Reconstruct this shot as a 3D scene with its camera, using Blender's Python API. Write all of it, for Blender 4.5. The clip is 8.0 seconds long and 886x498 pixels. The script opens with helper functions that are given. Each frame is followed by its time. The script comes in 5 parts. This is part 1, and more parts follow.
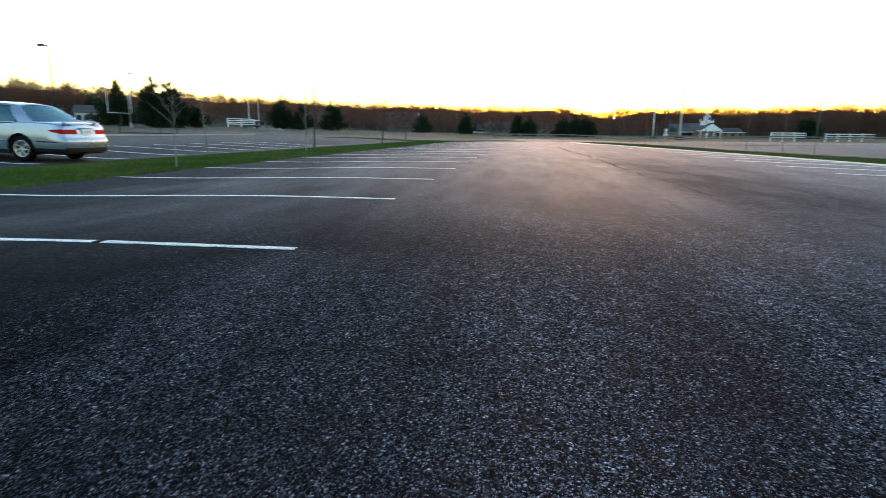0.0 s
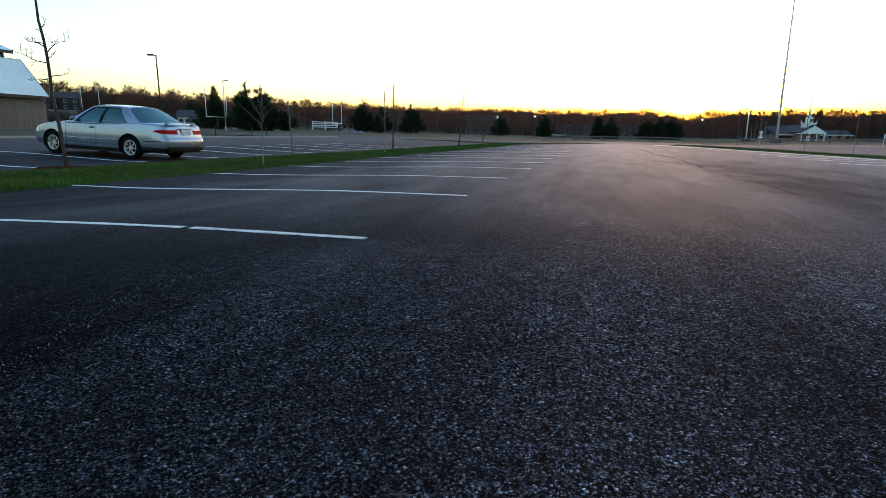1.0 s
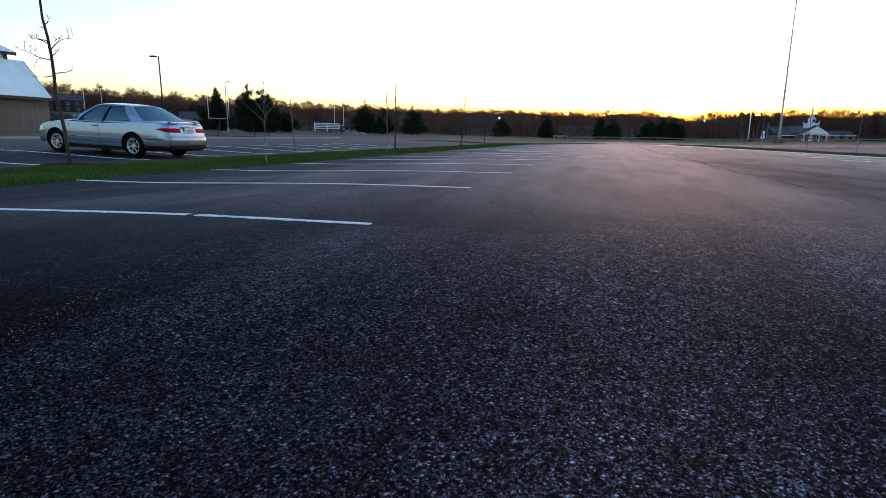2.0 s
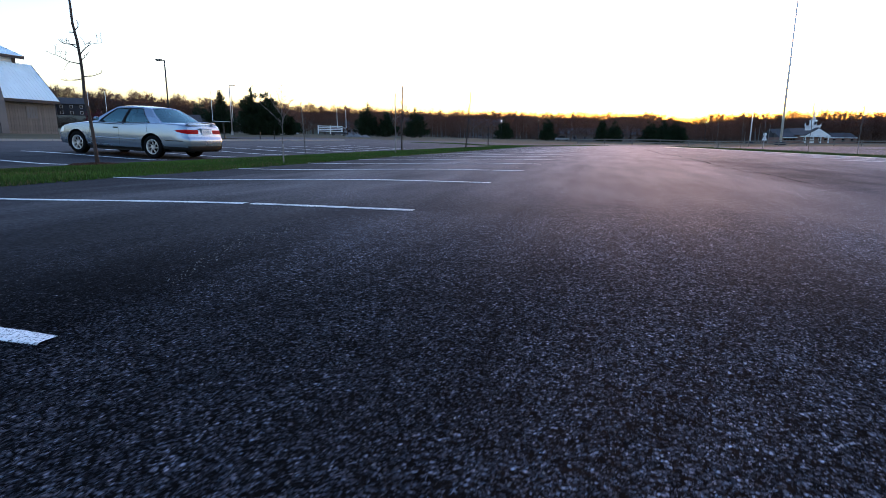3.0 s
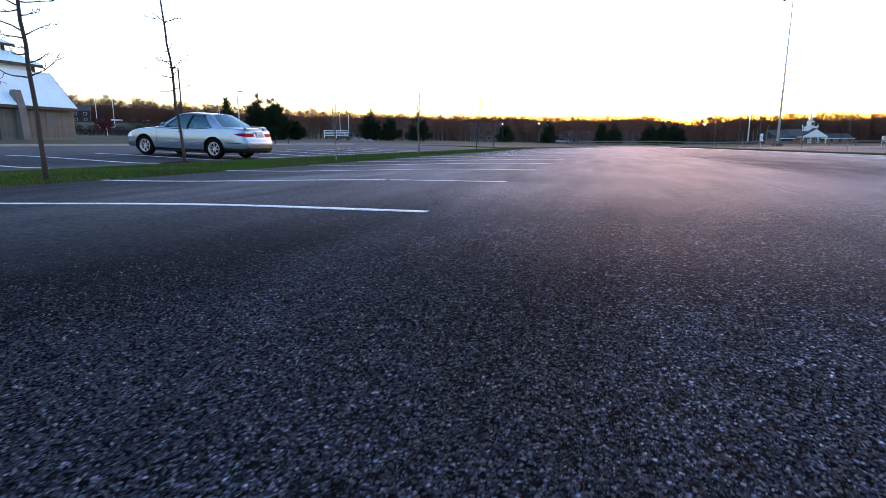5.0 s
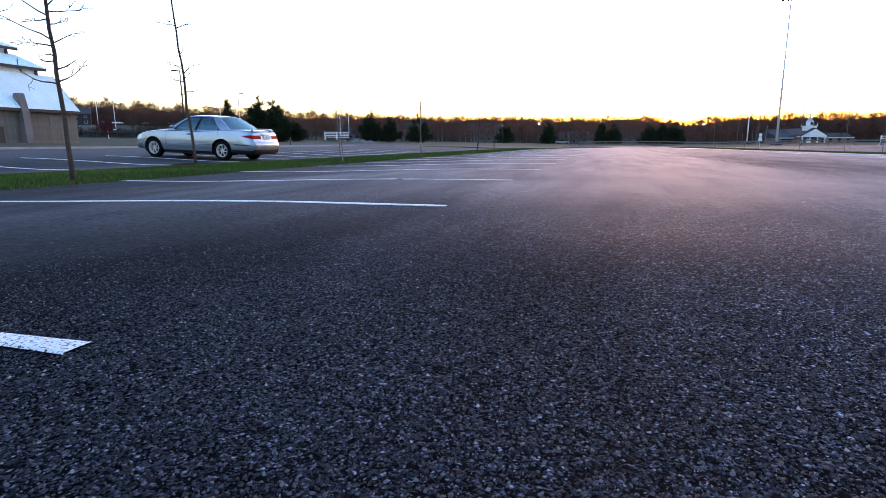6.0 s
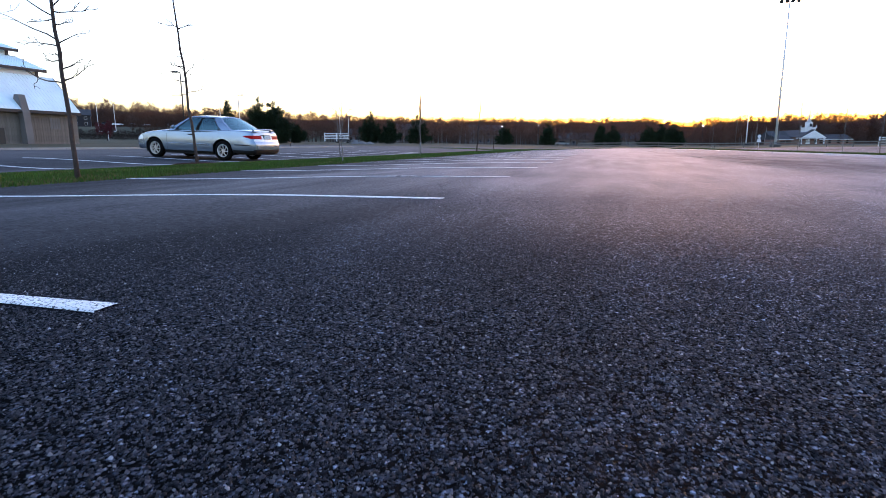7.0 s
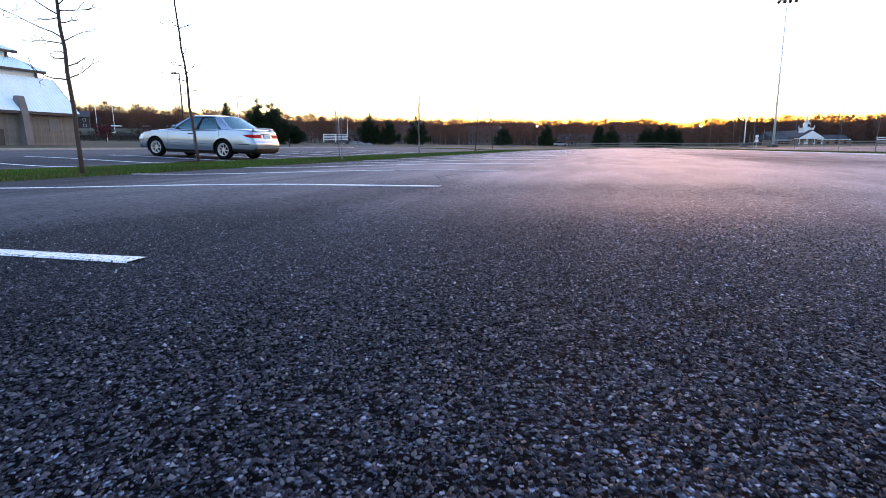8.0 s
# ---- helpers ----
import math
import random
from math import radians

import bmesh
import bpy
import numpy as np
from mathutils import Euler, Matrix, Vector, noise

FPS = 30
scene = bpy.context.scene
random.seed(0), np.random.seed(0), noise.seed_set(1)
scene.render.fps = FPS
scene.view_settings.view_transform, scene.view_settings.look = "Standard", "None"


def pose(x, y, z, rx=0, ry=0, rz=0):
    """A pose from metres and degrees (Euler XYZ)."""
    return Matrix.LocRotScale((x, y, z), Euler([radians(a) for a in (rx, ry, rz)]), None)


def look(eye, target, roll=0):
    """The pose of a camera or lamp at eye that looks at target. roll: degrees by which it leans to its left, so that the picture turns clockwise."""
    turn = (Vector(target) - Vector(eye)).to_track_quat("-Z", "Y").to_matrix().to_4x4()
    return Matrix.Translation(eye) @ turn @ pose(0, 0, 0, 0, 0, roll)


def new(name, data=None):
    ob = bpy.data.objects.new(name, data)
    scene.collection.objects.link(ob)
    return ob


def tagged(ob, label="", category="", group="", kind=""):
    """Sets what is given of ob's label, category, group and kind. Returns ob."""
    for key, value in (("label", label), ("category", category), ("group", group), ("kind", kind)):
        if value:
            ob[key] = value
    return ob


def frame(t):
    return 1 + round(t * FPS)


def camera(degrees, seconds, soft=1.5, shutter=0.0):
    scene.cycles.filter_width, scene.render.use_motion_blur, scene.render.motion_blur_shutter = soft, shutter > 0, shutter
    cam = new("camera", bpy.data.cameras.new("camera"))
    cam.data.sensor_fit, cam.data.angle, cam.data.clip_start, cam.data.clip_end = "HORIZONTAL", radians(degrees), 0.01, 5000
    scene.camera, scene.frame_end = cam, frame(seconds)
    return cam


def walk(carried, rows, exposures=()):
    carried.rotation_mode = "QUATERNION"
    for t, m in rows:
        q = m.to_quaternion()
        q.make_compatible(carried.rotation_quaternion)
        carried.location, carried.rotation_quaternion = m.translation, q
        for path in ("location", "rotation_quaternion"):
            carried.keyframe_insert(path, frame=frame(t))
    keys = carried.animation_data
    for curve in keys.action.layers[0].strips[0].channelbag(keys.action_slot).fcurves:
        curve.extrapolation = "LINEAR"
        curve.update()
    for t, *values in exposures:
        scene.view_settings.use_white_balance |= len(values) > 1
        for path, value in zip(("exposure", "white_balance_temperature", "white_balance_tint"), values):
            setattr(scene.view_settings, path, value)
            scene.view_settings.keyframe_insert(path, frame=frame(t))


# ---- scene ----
cam = camera(78.0, 8.0, soft=0.6, shutter=0.2)
# seconds, eye, target, roll
PATH = [
    (0, (1.413, -3.244, 0.731), (1.133, -1.307, 0.316), 0.5),
    (0.1, (1.439, -3.263, 0.725), (1.059, -1.347, 0.311), 0.54),
    (0.2, (1.457, -3.277, 0.722), (1.009, -1.374, 0.308), 0.57),
    (0.3, (1.465, -3.282, 0.72), (0.989, -1.386, 0.307), 0.58),
    (0.4, (1.471, -3.287, 0.719), (0.971, -1.395, 0.306), 0.59),
    (0.5, (1.474, -3.289, 0.718), (0.962, -1.4, 0.305), 0.6),
    (1, (1.453, -3.226, 0.663), (0.908, -1.345, 0.256), 0.5),
    (1.5, (1.45, -3.199, 0.602), (0.9, -1.319, 0.197), 0.4),
    (3, (1.323, -3.722, 0.504), (0.765, -1.841, 0.112), 0.3),
    (3.5, (1.222, -4.22, 0.475), (0.663, -2.339, 0.086), 0.2),
    (4, (1.119, -4.857, 0.441), (0.562, -2.976, 0.056), 0.1),
    (4.5, (1.062, -5.483, 0.419), (0.504, -3.6, 0.037), -0.0),
    (6, (1.023, -6.291, 0.409), (0.464, -4.407, 0.034), -0.4),
    (6.5, (1.053, -6.354, 0.415), (0.493, -4.471, 0.041), -0.4),
    (7, (1.079, -6.418, 0.361), (0.521, -4.534, -0.008), -0.4),
    (7.5, (1.109, -6.504, 0.321), (0.552, -4.618, -0.045), -0.5),
    (8, (1.136, -6.576, 0.28), (0.581, -4.69, -0.085), -0.5),
]
# seconds, stops, white balance
EXPOSURES = [(0.0, 3.52, 5700, 4), (0.5, 3.18, 5500, 6), (1.0, 2.84, 5400, 8), (1.7, 2.74, 5250, 12), (3.0, 3.02, 5050, 23), (4.2, 3.22, 5100, 24), (6.5, 3.42, 5200, 27), (7.4, 3.46, 5300, 28), (8.0, 3.64, 5400, 29)]
walk(cam, [(t, look(eye, target, roll)) for t, eye, target, roll in PATH],
     EXPOSURES)

# ---- light: low sun behind the western woods, bright clear evening sky ----
SUN_AZ, SUN_EL = radians(-7.5), radians(1.4)
world = bpy.data.worlds.new("evening_sky")
scene.world = world
world.use_nodes = True
wn = world.node_tree
sky = wn.nodes.new("ShaderNodeTexSky")
sky.sky_type = 'NISHITA'
sky.sun_disc = False
sky.sun_elevation = SUN_EL
sky.sun_rotation = -SUN_AZ
sky.altitude = 200
sky.air_density = 1.0
sky.dust_density = 1.6
sky.ozone_density = 1.4
wn.links.new(sky.outputs[0], wn.nodes["Background"].inputs[0])
wn.nodes["Background"].inputs[1].default_value = 0.15
sun = new("sun", bpy.data.lights.new("sun", "SUN"))
sun.data.energy = 0.03
sun.data.angle = radians(20)
sun.data.color = (1.0, 0.62, 0.35)
sun.matrix_world = look((0, 0, 0), (math.sin(SUN_AZ) * math.cos(SUN_EL), -math.cos(SUN_AZ) * math.cos(SUN_EL), -math.sin(SUN_EL)))


# ---- materials ----
def material(name, color, rough=0.6, metal=0.0, grain=0.0, grain_scale=40.0, stain=0.0, stain_scale=1.5, bump=0.0, spec=0.5, island=0.0, obj=0.0):
    m = bpy.data.materials.new(name)
    m.use_nodes = True
    nt = m.node_tree
    b = nt.nodes["Principled BSDF"]
    b.inputs["Roughness"].default_value = rough
    b.inputs["Metallic"].default_value = metal
    b.inputs["Specular IOR Level"].default_value = spec
    tc = nt.nodes.new("ShaderNodeTexCoord")
    value = None

    def mixin(source, amount):
        nonlocal value
        mr = nt.nodes.new("ShaderNodeMapRange")
        nt.links.new(source, mr.inputs[0])
        mr.inputs[3].default_value, mr.inputs[4].default_value = 1 - amount, 1 + amount
        if value is None:
            value = mr.outputs[0]
        else:
            mul = nt.nodes.new("ShaderNodeMath")
            mul.operation = 'MULTIPLY'
            nt.links.new(value, mul.inputs[0])
            nt.links.new(mr.outputs[0], mul.inputs[1])
            value = mul.outputs[0]

    fine = nt.nodes.new("ShaderNodeTexNoise")
    fine.inputs["Scale"].default_value = grain_scale
    fine.inputs["Detail"].default_value = 6
    nt.links.new(tc.outputs["Object"], fine.inputs["Vector"])
    if grain:
        mixin(fine.outputs[0], grain * 2)
    if stain:
        big = nt.nodes.new("ShaderNodeTexNoise")
        big.inputs["Scale"].default_value = stain_scale
        big.inputs["Detail"].default_value = 4
        nt.links.new(tc.outputs["Object"], big.inputs["Vector"])
        mixin(big.outputs[0], stain * 2)
    if island:
        geo = nt.nodes.new("ShaderNodeNewGeometry")
        mixin(geo.outputs["Random Per Island"], island)
    if obj:
        oi = nt.nodes.new("ShaderNodeObjectInfo")
        mixin(oi.outputs["Random"], obj)
    if value is None:
        b.inputs["Base Color"].default_value = (*color, 1)
    else:
        vm = nt.nodes.new("ShaderNodeVectorMath")
        vm.operation = 'SCALE'
        vm.inputs[0].default_value = color
        nt.links.new(value, vm.inputs["Scale"])
        nt.links.new(vm.outputs[0], b.inputs["Base Color"])
    if bump:
        bp = nt.nodes.new("ShaderNodeBump")
        bp.inputs["Strength"].default_value = 0.6
        bp.inputs["Distance"].default_value = bump
        nt.links.new(fine.outputs[0], bp.inputs["Height"])
        nt.links.new(bp.outputs[0], b.inputs["Normal"])
    return m


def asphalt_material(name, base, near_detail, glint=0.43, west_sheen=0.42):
    m = bpy.data.materials.new(name)
    m.use_nodes = True
    nt = m.node_tree
    b = nt.nodes["Principled BSDF"]
    L = nt.links.new
    tc = nt.nodes.new("ShaderNodeTexCoord")

    def noise_node(scale, detail, stretch=None):
        n = nt.nodes.new("ShaderNodeTexNoise")
        n.inputs["Scale"].default_value = scale
        n.inputs["Detail"].default_value = detail
        if stretch:
            mp = nt.nodes.new("ShaderNodeMapping")
            mp.inputs["Scale"].default_value = stretch
            L(tc.outputs["Object"], mp.inputs[0])
            L(mp.outputs[0], n.inputs["Vector"])
        else:
            L(tc.outputs["Object"], n.inputs["Vector"])
        return n.outputs[0]

    def rng(src, lo, hi, a=0.0, z=1.0):
        r = nt.nodes.new("ShaderNodeMapRange")
        L(src, r.inputs[0])
        for i, v in enumerate((a, z, lo, hi)):
            r.inputs[i + 1].default_value = v
        return r.outputs[0]

    def mul(p, q):
        k = nt.nodes.new("ShaderNodeMath")
        k.operation = 'MULTIPLY'
        L(p, k.inputs[0])
        L(q, k.inputs[1])
        return k.outputs[0]

    warp = nt.nodes.new("ShaderNodeTexNoise")
    warp.inputs["Scale"].default_value = 260
    warp.inputs["Detail"].default_value = 2
    L(tc.outputs["Object"], warp.inputs["Vector"])
    bend = nt.nodes.new("ShaderNodeVectorMath")
    bend.operation = 'MULTIPLY_ADD'
    L(warp.outputs["Color"], bend.inputs[0])
    bend.inputs[1].default_value = (0.006, 0.006, 0.006)
    L(tc.outputs["Object"], bend.inputs[2])

    def stones(scale):
        vor = nt.nodes.new("ShaderNodeTexVoronoi")
        vor.inputs["Scale"].default_value = scale
        L(bend.outputs[0], vor.inputs["Vector"])
        sep = nt.nodes.new("ShaderNodeSeparateColor")
        L(vor.outputs["Color"], sep.inputs[0])
        return vor, sep

    big, bigc = stones(150)
    small, smallc = stones(310)

    def ramp(src, stops):
        node = nt.nodes.new("ShaderNodeValToRGB")
        cr = node.color_ramp
        cr.elements[0].position, cr.elements[0].color = stops[0][0], (*[stops[0][1]] * 3, 1)
        cr.elements[1].position, cr.elements[1].color = stops[-1][0], (*[stops[-1][1]] * 3, 1)
        for pos, val in stops[1:-1]:
            cr.elements.new(pos).color = (val, val, val, 1)
        L(src, node.inputs[0])
        return node.outputs[0]

    def chip(sep):
        return ramp(sep.outputs[0], ((0.0, 0.01), (0.46, 0.05), (0.64, 0.6), (0.85, 2.9), (0.95, 6.5), (1.0, 14.0)))
    gap = rng(big.outputs["Distance"], 1.2, 0.3, 0.28, 0.66)
    pick = nt.nodes.new("ShaderNodeMix")
    pick.data_type = 'FLOAT'
    L(ramp(bigc.outputs[1], ((0.0, 0.0), (0.44, 0.0), (0.5, 1.0), (1.0, 1.0))), pick.inputs[0])
    L(chip(smallc), pick.inputs[2])
    L(mul(chip(bigc), gap), pick.inputs[3])
    v = mul(pick.outputs[0], rng(noise_node(700, 2), 0.55, 1.45))
    v = mul(v, rng(noise_node(0.55, 6), 0.62, 1.38, 0.3, 0.7))
    v = mul(v, rng(noise_node(6.0, 4), 0.75, 1.25, 0.3, 0.7))
    v = mul(v, rng(noise_node(1.0, 5, (1.1, 0.06, 1)), 0.6, 1.4, 0.3, 0.7))
    v = mul(v, rng(noise_node(1.0, 3, (40, 16, 1)), 0.6, 1.4, 0.3, 0.7))
    v = mul(v, rng(noise_node(1.0, 4, (9.0, 0.12, 1)), 0.82, 1.18, 0.3, 0.7))
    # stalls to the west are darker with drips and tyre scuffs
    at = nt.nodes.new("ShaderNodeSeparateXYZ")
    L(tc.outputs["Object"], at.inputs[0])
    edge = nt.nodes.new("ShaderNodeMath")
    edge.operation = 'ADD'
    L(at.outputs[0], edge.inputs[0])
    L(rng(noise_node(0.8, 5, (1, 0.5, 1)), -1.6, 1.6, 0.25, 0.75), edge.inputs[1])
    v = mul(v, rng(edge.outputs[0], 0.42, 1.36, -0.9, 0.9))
    # the asphalt's colour turns paler eastwards from the lane's middle
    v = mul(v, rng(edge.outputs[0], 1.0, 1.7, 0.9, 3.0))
    # colour and gloss both fall off northwards along the lane
    far_tone = rng(at.outputs[1], 1.0, 0.74, 0.5, 7.0)
    v = mul(v, far_tone)
    scuff = mul(rng(noise_node(1.0, 4, (0.25, 7.0, 1)), 1.0, 0.6, 0.52, 0.66), rng(noise_node(1.0, 5, (0.9, 1.5, 1)), 1.0, 0.36, 0.46, 0.6))
    west = nt.nodes.new("ShaderNodeMix")
    west.data_type = 'FLOAT'
    L(rng(edge.outputs[0], 1.0, 0.0, -1.2, 0.2), west.inputs[0])
    west.inputs[2].default_value = 1.0
    L(scuff, west.inputs[3])
    v = mul(v, west.outputs[0])
    # darker worn band beside the seam on the east side of the lane
    bx = nt.nodes.new("ShaderNodeMath")
    bx.operation = 'ADD'
    L(at.outputs[0], bx.inputs[0])
    L(rng(noise_node(1.0, 5, (0.9, 0.35, 1)), -0.9, 0.9, 0.25, 0.75), bx.inputs[1])
    inside = mul(rng(bx.outputs[0], 0.0, 1.0, 3.1, 4.4), rng(bx.outputs[0], 1.0, 0.0, 4.2, 6.6))
    band = mul(inside, mul(rng(at.outputs[1], 1.0, 0.0, 7.0, 22.0), rng(at.outputs[1], 0.0, 1.0, 0.3, 3.0)))
    v = mul(v, rng(band, 1.0, 0.5))
    # two dark drip lines along the stalls, where engines stand over the paving
    tx = nt.nodes.new("ShaderNodeMath")
    tx.operation = 'ADD'
    L(at.outputs[0], tx.inputs[0])
    L(rng(noise_node(1.0, 5, (1.3, 0.4, 1)), -0.45, 0.45, 0.25, 0.75), tx.inputs[1])
    drip = rng(mul(rng(tx.outputs[0], 0.0, 1.0, -0.85, -0.5), rng(tx.outputs[0], 1.0, 0.0, -0.25, 0.15)), 1.0, 0.88)
    drip = mul(drip, rng(mul(rng(tx.outputs[0], 0.0, 1.0, -2.0, -1.65), rng(tx.outputs[0], 1.0, 0.0, -1.35, -1.0)), 1.0, 0.9))
    v = mul(v, drip)
    # warm and cool stones
    hue = nt.nodes.new("ShaderNodeMix")
    hue.data_type = 'RGBA'
    hue.inputs[6].default_value = (base[0] * 1.15, base[1] * 0.97, base[2] * 0.92, 1)
    hue.inputs[7].default_value = (base[0] * 0.85, base[1] * 1.0, base[2] * 1.12, 1)
    L(smallc.outputs[1], hue.inputs[0])
    vm = nt.nodes.new("ShaderNodeVectorMath")
    vm.operation = 'SCALE'
    L(hue.outputs[2], vm.inputs[0])
    L(v, vm.inputs["Scale"])
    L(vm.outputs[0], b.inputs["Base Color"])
    L(rng(smallc.outputs[2], 0.5, 0.9), b.inputs["Roughness"])
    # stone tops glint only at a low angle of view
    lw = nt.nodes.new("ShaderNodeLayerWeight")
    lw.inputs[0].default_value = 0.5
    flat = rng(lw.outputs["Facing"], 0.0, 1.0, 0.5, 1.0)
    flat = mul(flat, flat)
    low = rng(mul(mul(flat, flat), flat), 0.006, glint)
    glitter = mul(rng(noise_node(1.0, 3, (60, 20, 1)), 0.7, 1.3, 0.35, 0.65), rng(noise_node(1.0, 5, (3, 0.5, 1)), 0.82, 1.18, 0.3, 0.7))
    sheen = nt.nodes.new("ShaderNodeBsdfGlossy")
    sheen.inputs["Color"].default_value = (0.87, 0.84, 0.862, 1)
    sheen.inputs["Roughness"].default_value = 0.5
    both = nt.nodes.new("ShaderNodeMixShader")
    L(mul(mul(mul(low, glitter), rng(edge.outputs[0], 0.84, 1.0, -0.9, 1.2)), mul(mul(rng(band, 1.0, 0.45), drip), mul(rng(edge.outputs[0], west_sheen, 1.0, -4.2, -1.2), mul(rng(edge.outputs[0], 1.0, 0.74, 2.2, 6.0), rng(far_tone, 0.86, 1.0, 0.74, 1.0))))), both.inputs[0])
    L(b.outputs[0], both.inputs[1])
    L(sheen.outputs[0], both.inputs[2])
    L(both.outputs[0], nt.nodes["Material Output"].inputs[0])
    b.inputs["Specular IOR Level"].default_value = 0.0
    h = nt.nodes.new("ShaderNodeMath")
    h.operation = 'ADD'
    L(mul(gap, rng(bigc.outputs[0], 0.4, 1.0)), h.inputs[0])
    L(mul(smallc.outputs[0], rng(noise_node(420, 3), 0.2, 0.9)), h.inputs[1])
    bp = nt.nodes.new("ShaderNodeBump")
    bp.inputs["Strength"].default_value = near_detail
    bp.inputs["Distance"].default_value = 0.003
    L(h.outputs[0], bp.inputs["Height"])
    L(bp.outputs[0], b.inputs["Normal"])
    soft_bump = nt.nodes.new("ShaderNodeBump")
    soft_bump.inputs["Strength"].default_value = near_detail * 0.35
    soft_bump.inputs["Distance"].default_value = 0.003
    L(h.outputs[0], soft_bump.inputs["Height"])
    L(soft_bump.outputs[0], sheen.inputs["Normal"])
    return m


def stone_material():
    """Crushed stone: mostly dark basalt, some grey, a few pale quartz chips."""
    m = bpy.data.materials.new("crushed_stone")
    m.use_nodes = True
    nt = m.node_tree
    b = nt.nodes["Principled BSDF"]
    geo = nt.nodes.new("ShaderNodeNewGeometry")
    cr = nt.nodes.new("ShaderNodeValToRGB")
    e = cr.color_ramp.elements
    e[0].position, e[0].color = 0.0, (0.006, 0.006, 0.007, 1)
    e[1].position, e[1].color = 1.0, (0.40, 0.40, 0.42, 1)
    for p, c in ((0.40, (0.0165, 0.0148, 0.018)), (0.60, (0.034, 0.030, 0.035)), (0.78, (0.068, 0.062, 0.072)), (0.90, (0.122, 0.113, 0.120)), (0.98, (0.195, 0.187, 0.187)), (0.995, (0.36, 0.35, 0.34))):
        cr.color_ramp.elements.new(p).color = (c[0] * 0.75, c[1] * 0.74, c[2] * 0.76, 1)
    nt.links.new(geo.outputs["Random Per Island"], cr.inputs[0])
    nt.links.new(cr.outputs[0], b.inputs["Base Color"])
    b.inputs["Roughness"].default_value = 0.55
    b.inputs["Specular IOR Level"].default_value = 0.2
    return m


def worn_paint(name, lo=0.395, hi=0.455):
    m = material(name, (0.84, 0.83, 0.81), 0.5, 0, 0.08, 60, 0.08, 3, 0.002)
    nt = m.node_tree
    b = nt.nodes["Principled BSDF"]
    tc = nt.nodes.new("ShaderNodeTexCoord")
    n = nt.nodes.new("ShaderNodeTexNoise")
    n.inputs["Scale"].default_value = 140
    n.inputs["Detail"].default_value = 4
    nt.links.new(tc.outputs["Object"], n.inputs["Vector"])
    r = nt.nodes.new("ShaderNodeMapRange")
    nt.links.new(n.outputs[0], r.inputs[0])
    r.inputs[1].default_value, r.inputs[2].default_value = lo, hi
    mix = nt.nodes.new("ShaderNodeMix")
    mix.data_type = 'RGBA'
    mix.inputs[6].default_value = (0.06, 0.06, 0.065, 1)
    src = b.inputs["Base Color"].links[0].from_socket
    nt.links.new(r.outputs[0], mix.inputs[0])
    nt.links.new(src, mix.inputs[7])
    nt.links.new(mix.outputs[2], b.inputs["Base Color"])
    return m


def glass_material(name, tint, rough=0.02, gloss=(1, 1, 1)):
    m = bpy.data.materials.new(name)
    m.use_nodes = True
    nt = m.node_tree
    nt.nodes.remove(nt.nodes["Principled BSDF"])
    out = nt.nodes["Material Output"]
    clear = nt.nodes.new("ShaderNodeBsdfTransparent")
    clear.inputs[0].default_value = (*tint, 1)
    shine = nt.nodes.new("ShaderNodeBsdfGlossy")
    shine.inputs["Roughness"].default_value = rough
    fr = nt.nodes.new("ShaderNodeFresnel")
    fr.inputs[0].default_value = 2.1
    shine.inputs["Color"].default_value = (*gloss, 1)
    mix = nt.nodes.new("ShaderNodeMixShader")
    nt.links.new(fr.outputs[0], mix.inputs[0])
    nt.links.new(clear.outputs[0], mix.inputs[1])
    nt.links.new(shine.outputs[0], mix.inputs[2])
    nt.links.new(mix.outputs[0], out.inputs[0])
    return m


def lit_material(name, color, strength):
    m = bpy.data.materials.new(name)
    m.use_nodes = True
    b = m.node_tree.nodes["Principled BSDF"]
    b.inputs["Emission Color"].default_value = (*color, 1)
    b.inputs["Emission Strength"].default_value = strength
    return m


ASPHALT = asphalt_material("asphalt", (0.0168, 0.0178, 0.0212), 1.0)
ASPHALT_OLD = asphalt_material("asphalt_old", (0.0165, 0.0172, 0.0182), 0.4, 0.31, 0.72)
STONE = stone_material()
PAINT = worn_paint("line_paint")
PAINT_WORN = worn_paint("flaked_line_paint", 0.44, 0.50)
SEAL = material("crack_sealant", (0.015, 0.015, 0.017), 0.9, 0, 0.3, 30, 0.4, 1.2, 0.003, 0.12)
BRUSH = material("dark_brush", (0.032, 0.024, 0.021), 0.95, 0, 0, 10, 0.3, 0.05, 0, 0.05, island=0.4)
CONCRETE = material("concrete", (0.32, 0.31, 0.29), 0.85, 0, 0.1, 60, 0.15, 1.2, 0.003)
LAWN = material("dormant_lawn", (0.072, 0.070, 0.043), 0.95, 0, 0.25, 9, 0.3, 0.15, 0.03, 0.1)
TURF = material("turf_soil", (0.026, 0.046, 0.010), 0.95, 0, 0.3, 14, 0.3, 0.8, 0.03, 0.1)
BLADE = material("grass_blade", (0.044, 0.093, 0.009), 0.7, 0, 0.0, 10, 0.42, 0.5, 0, 0.2, island=0.45)
STRAW = material("dry_grass_blade", (0.14, 0.11, 0.045), 0.8, 0, 0.0, 10, 0.3, 0.7, 0, 0.2, island=0.4)
MULCH = material("bark_mulch", (0.06, 0.028, 0.017), 0.95, 0, 0.3, 60, 0.2, 6, 0.02, 0.1, island=0.5)
BARK = material("young_bark", (0.065, 0.048, 0.04), 0.9, 0, 0.25, 45, 0.2, 6, 0.006, 0.2)
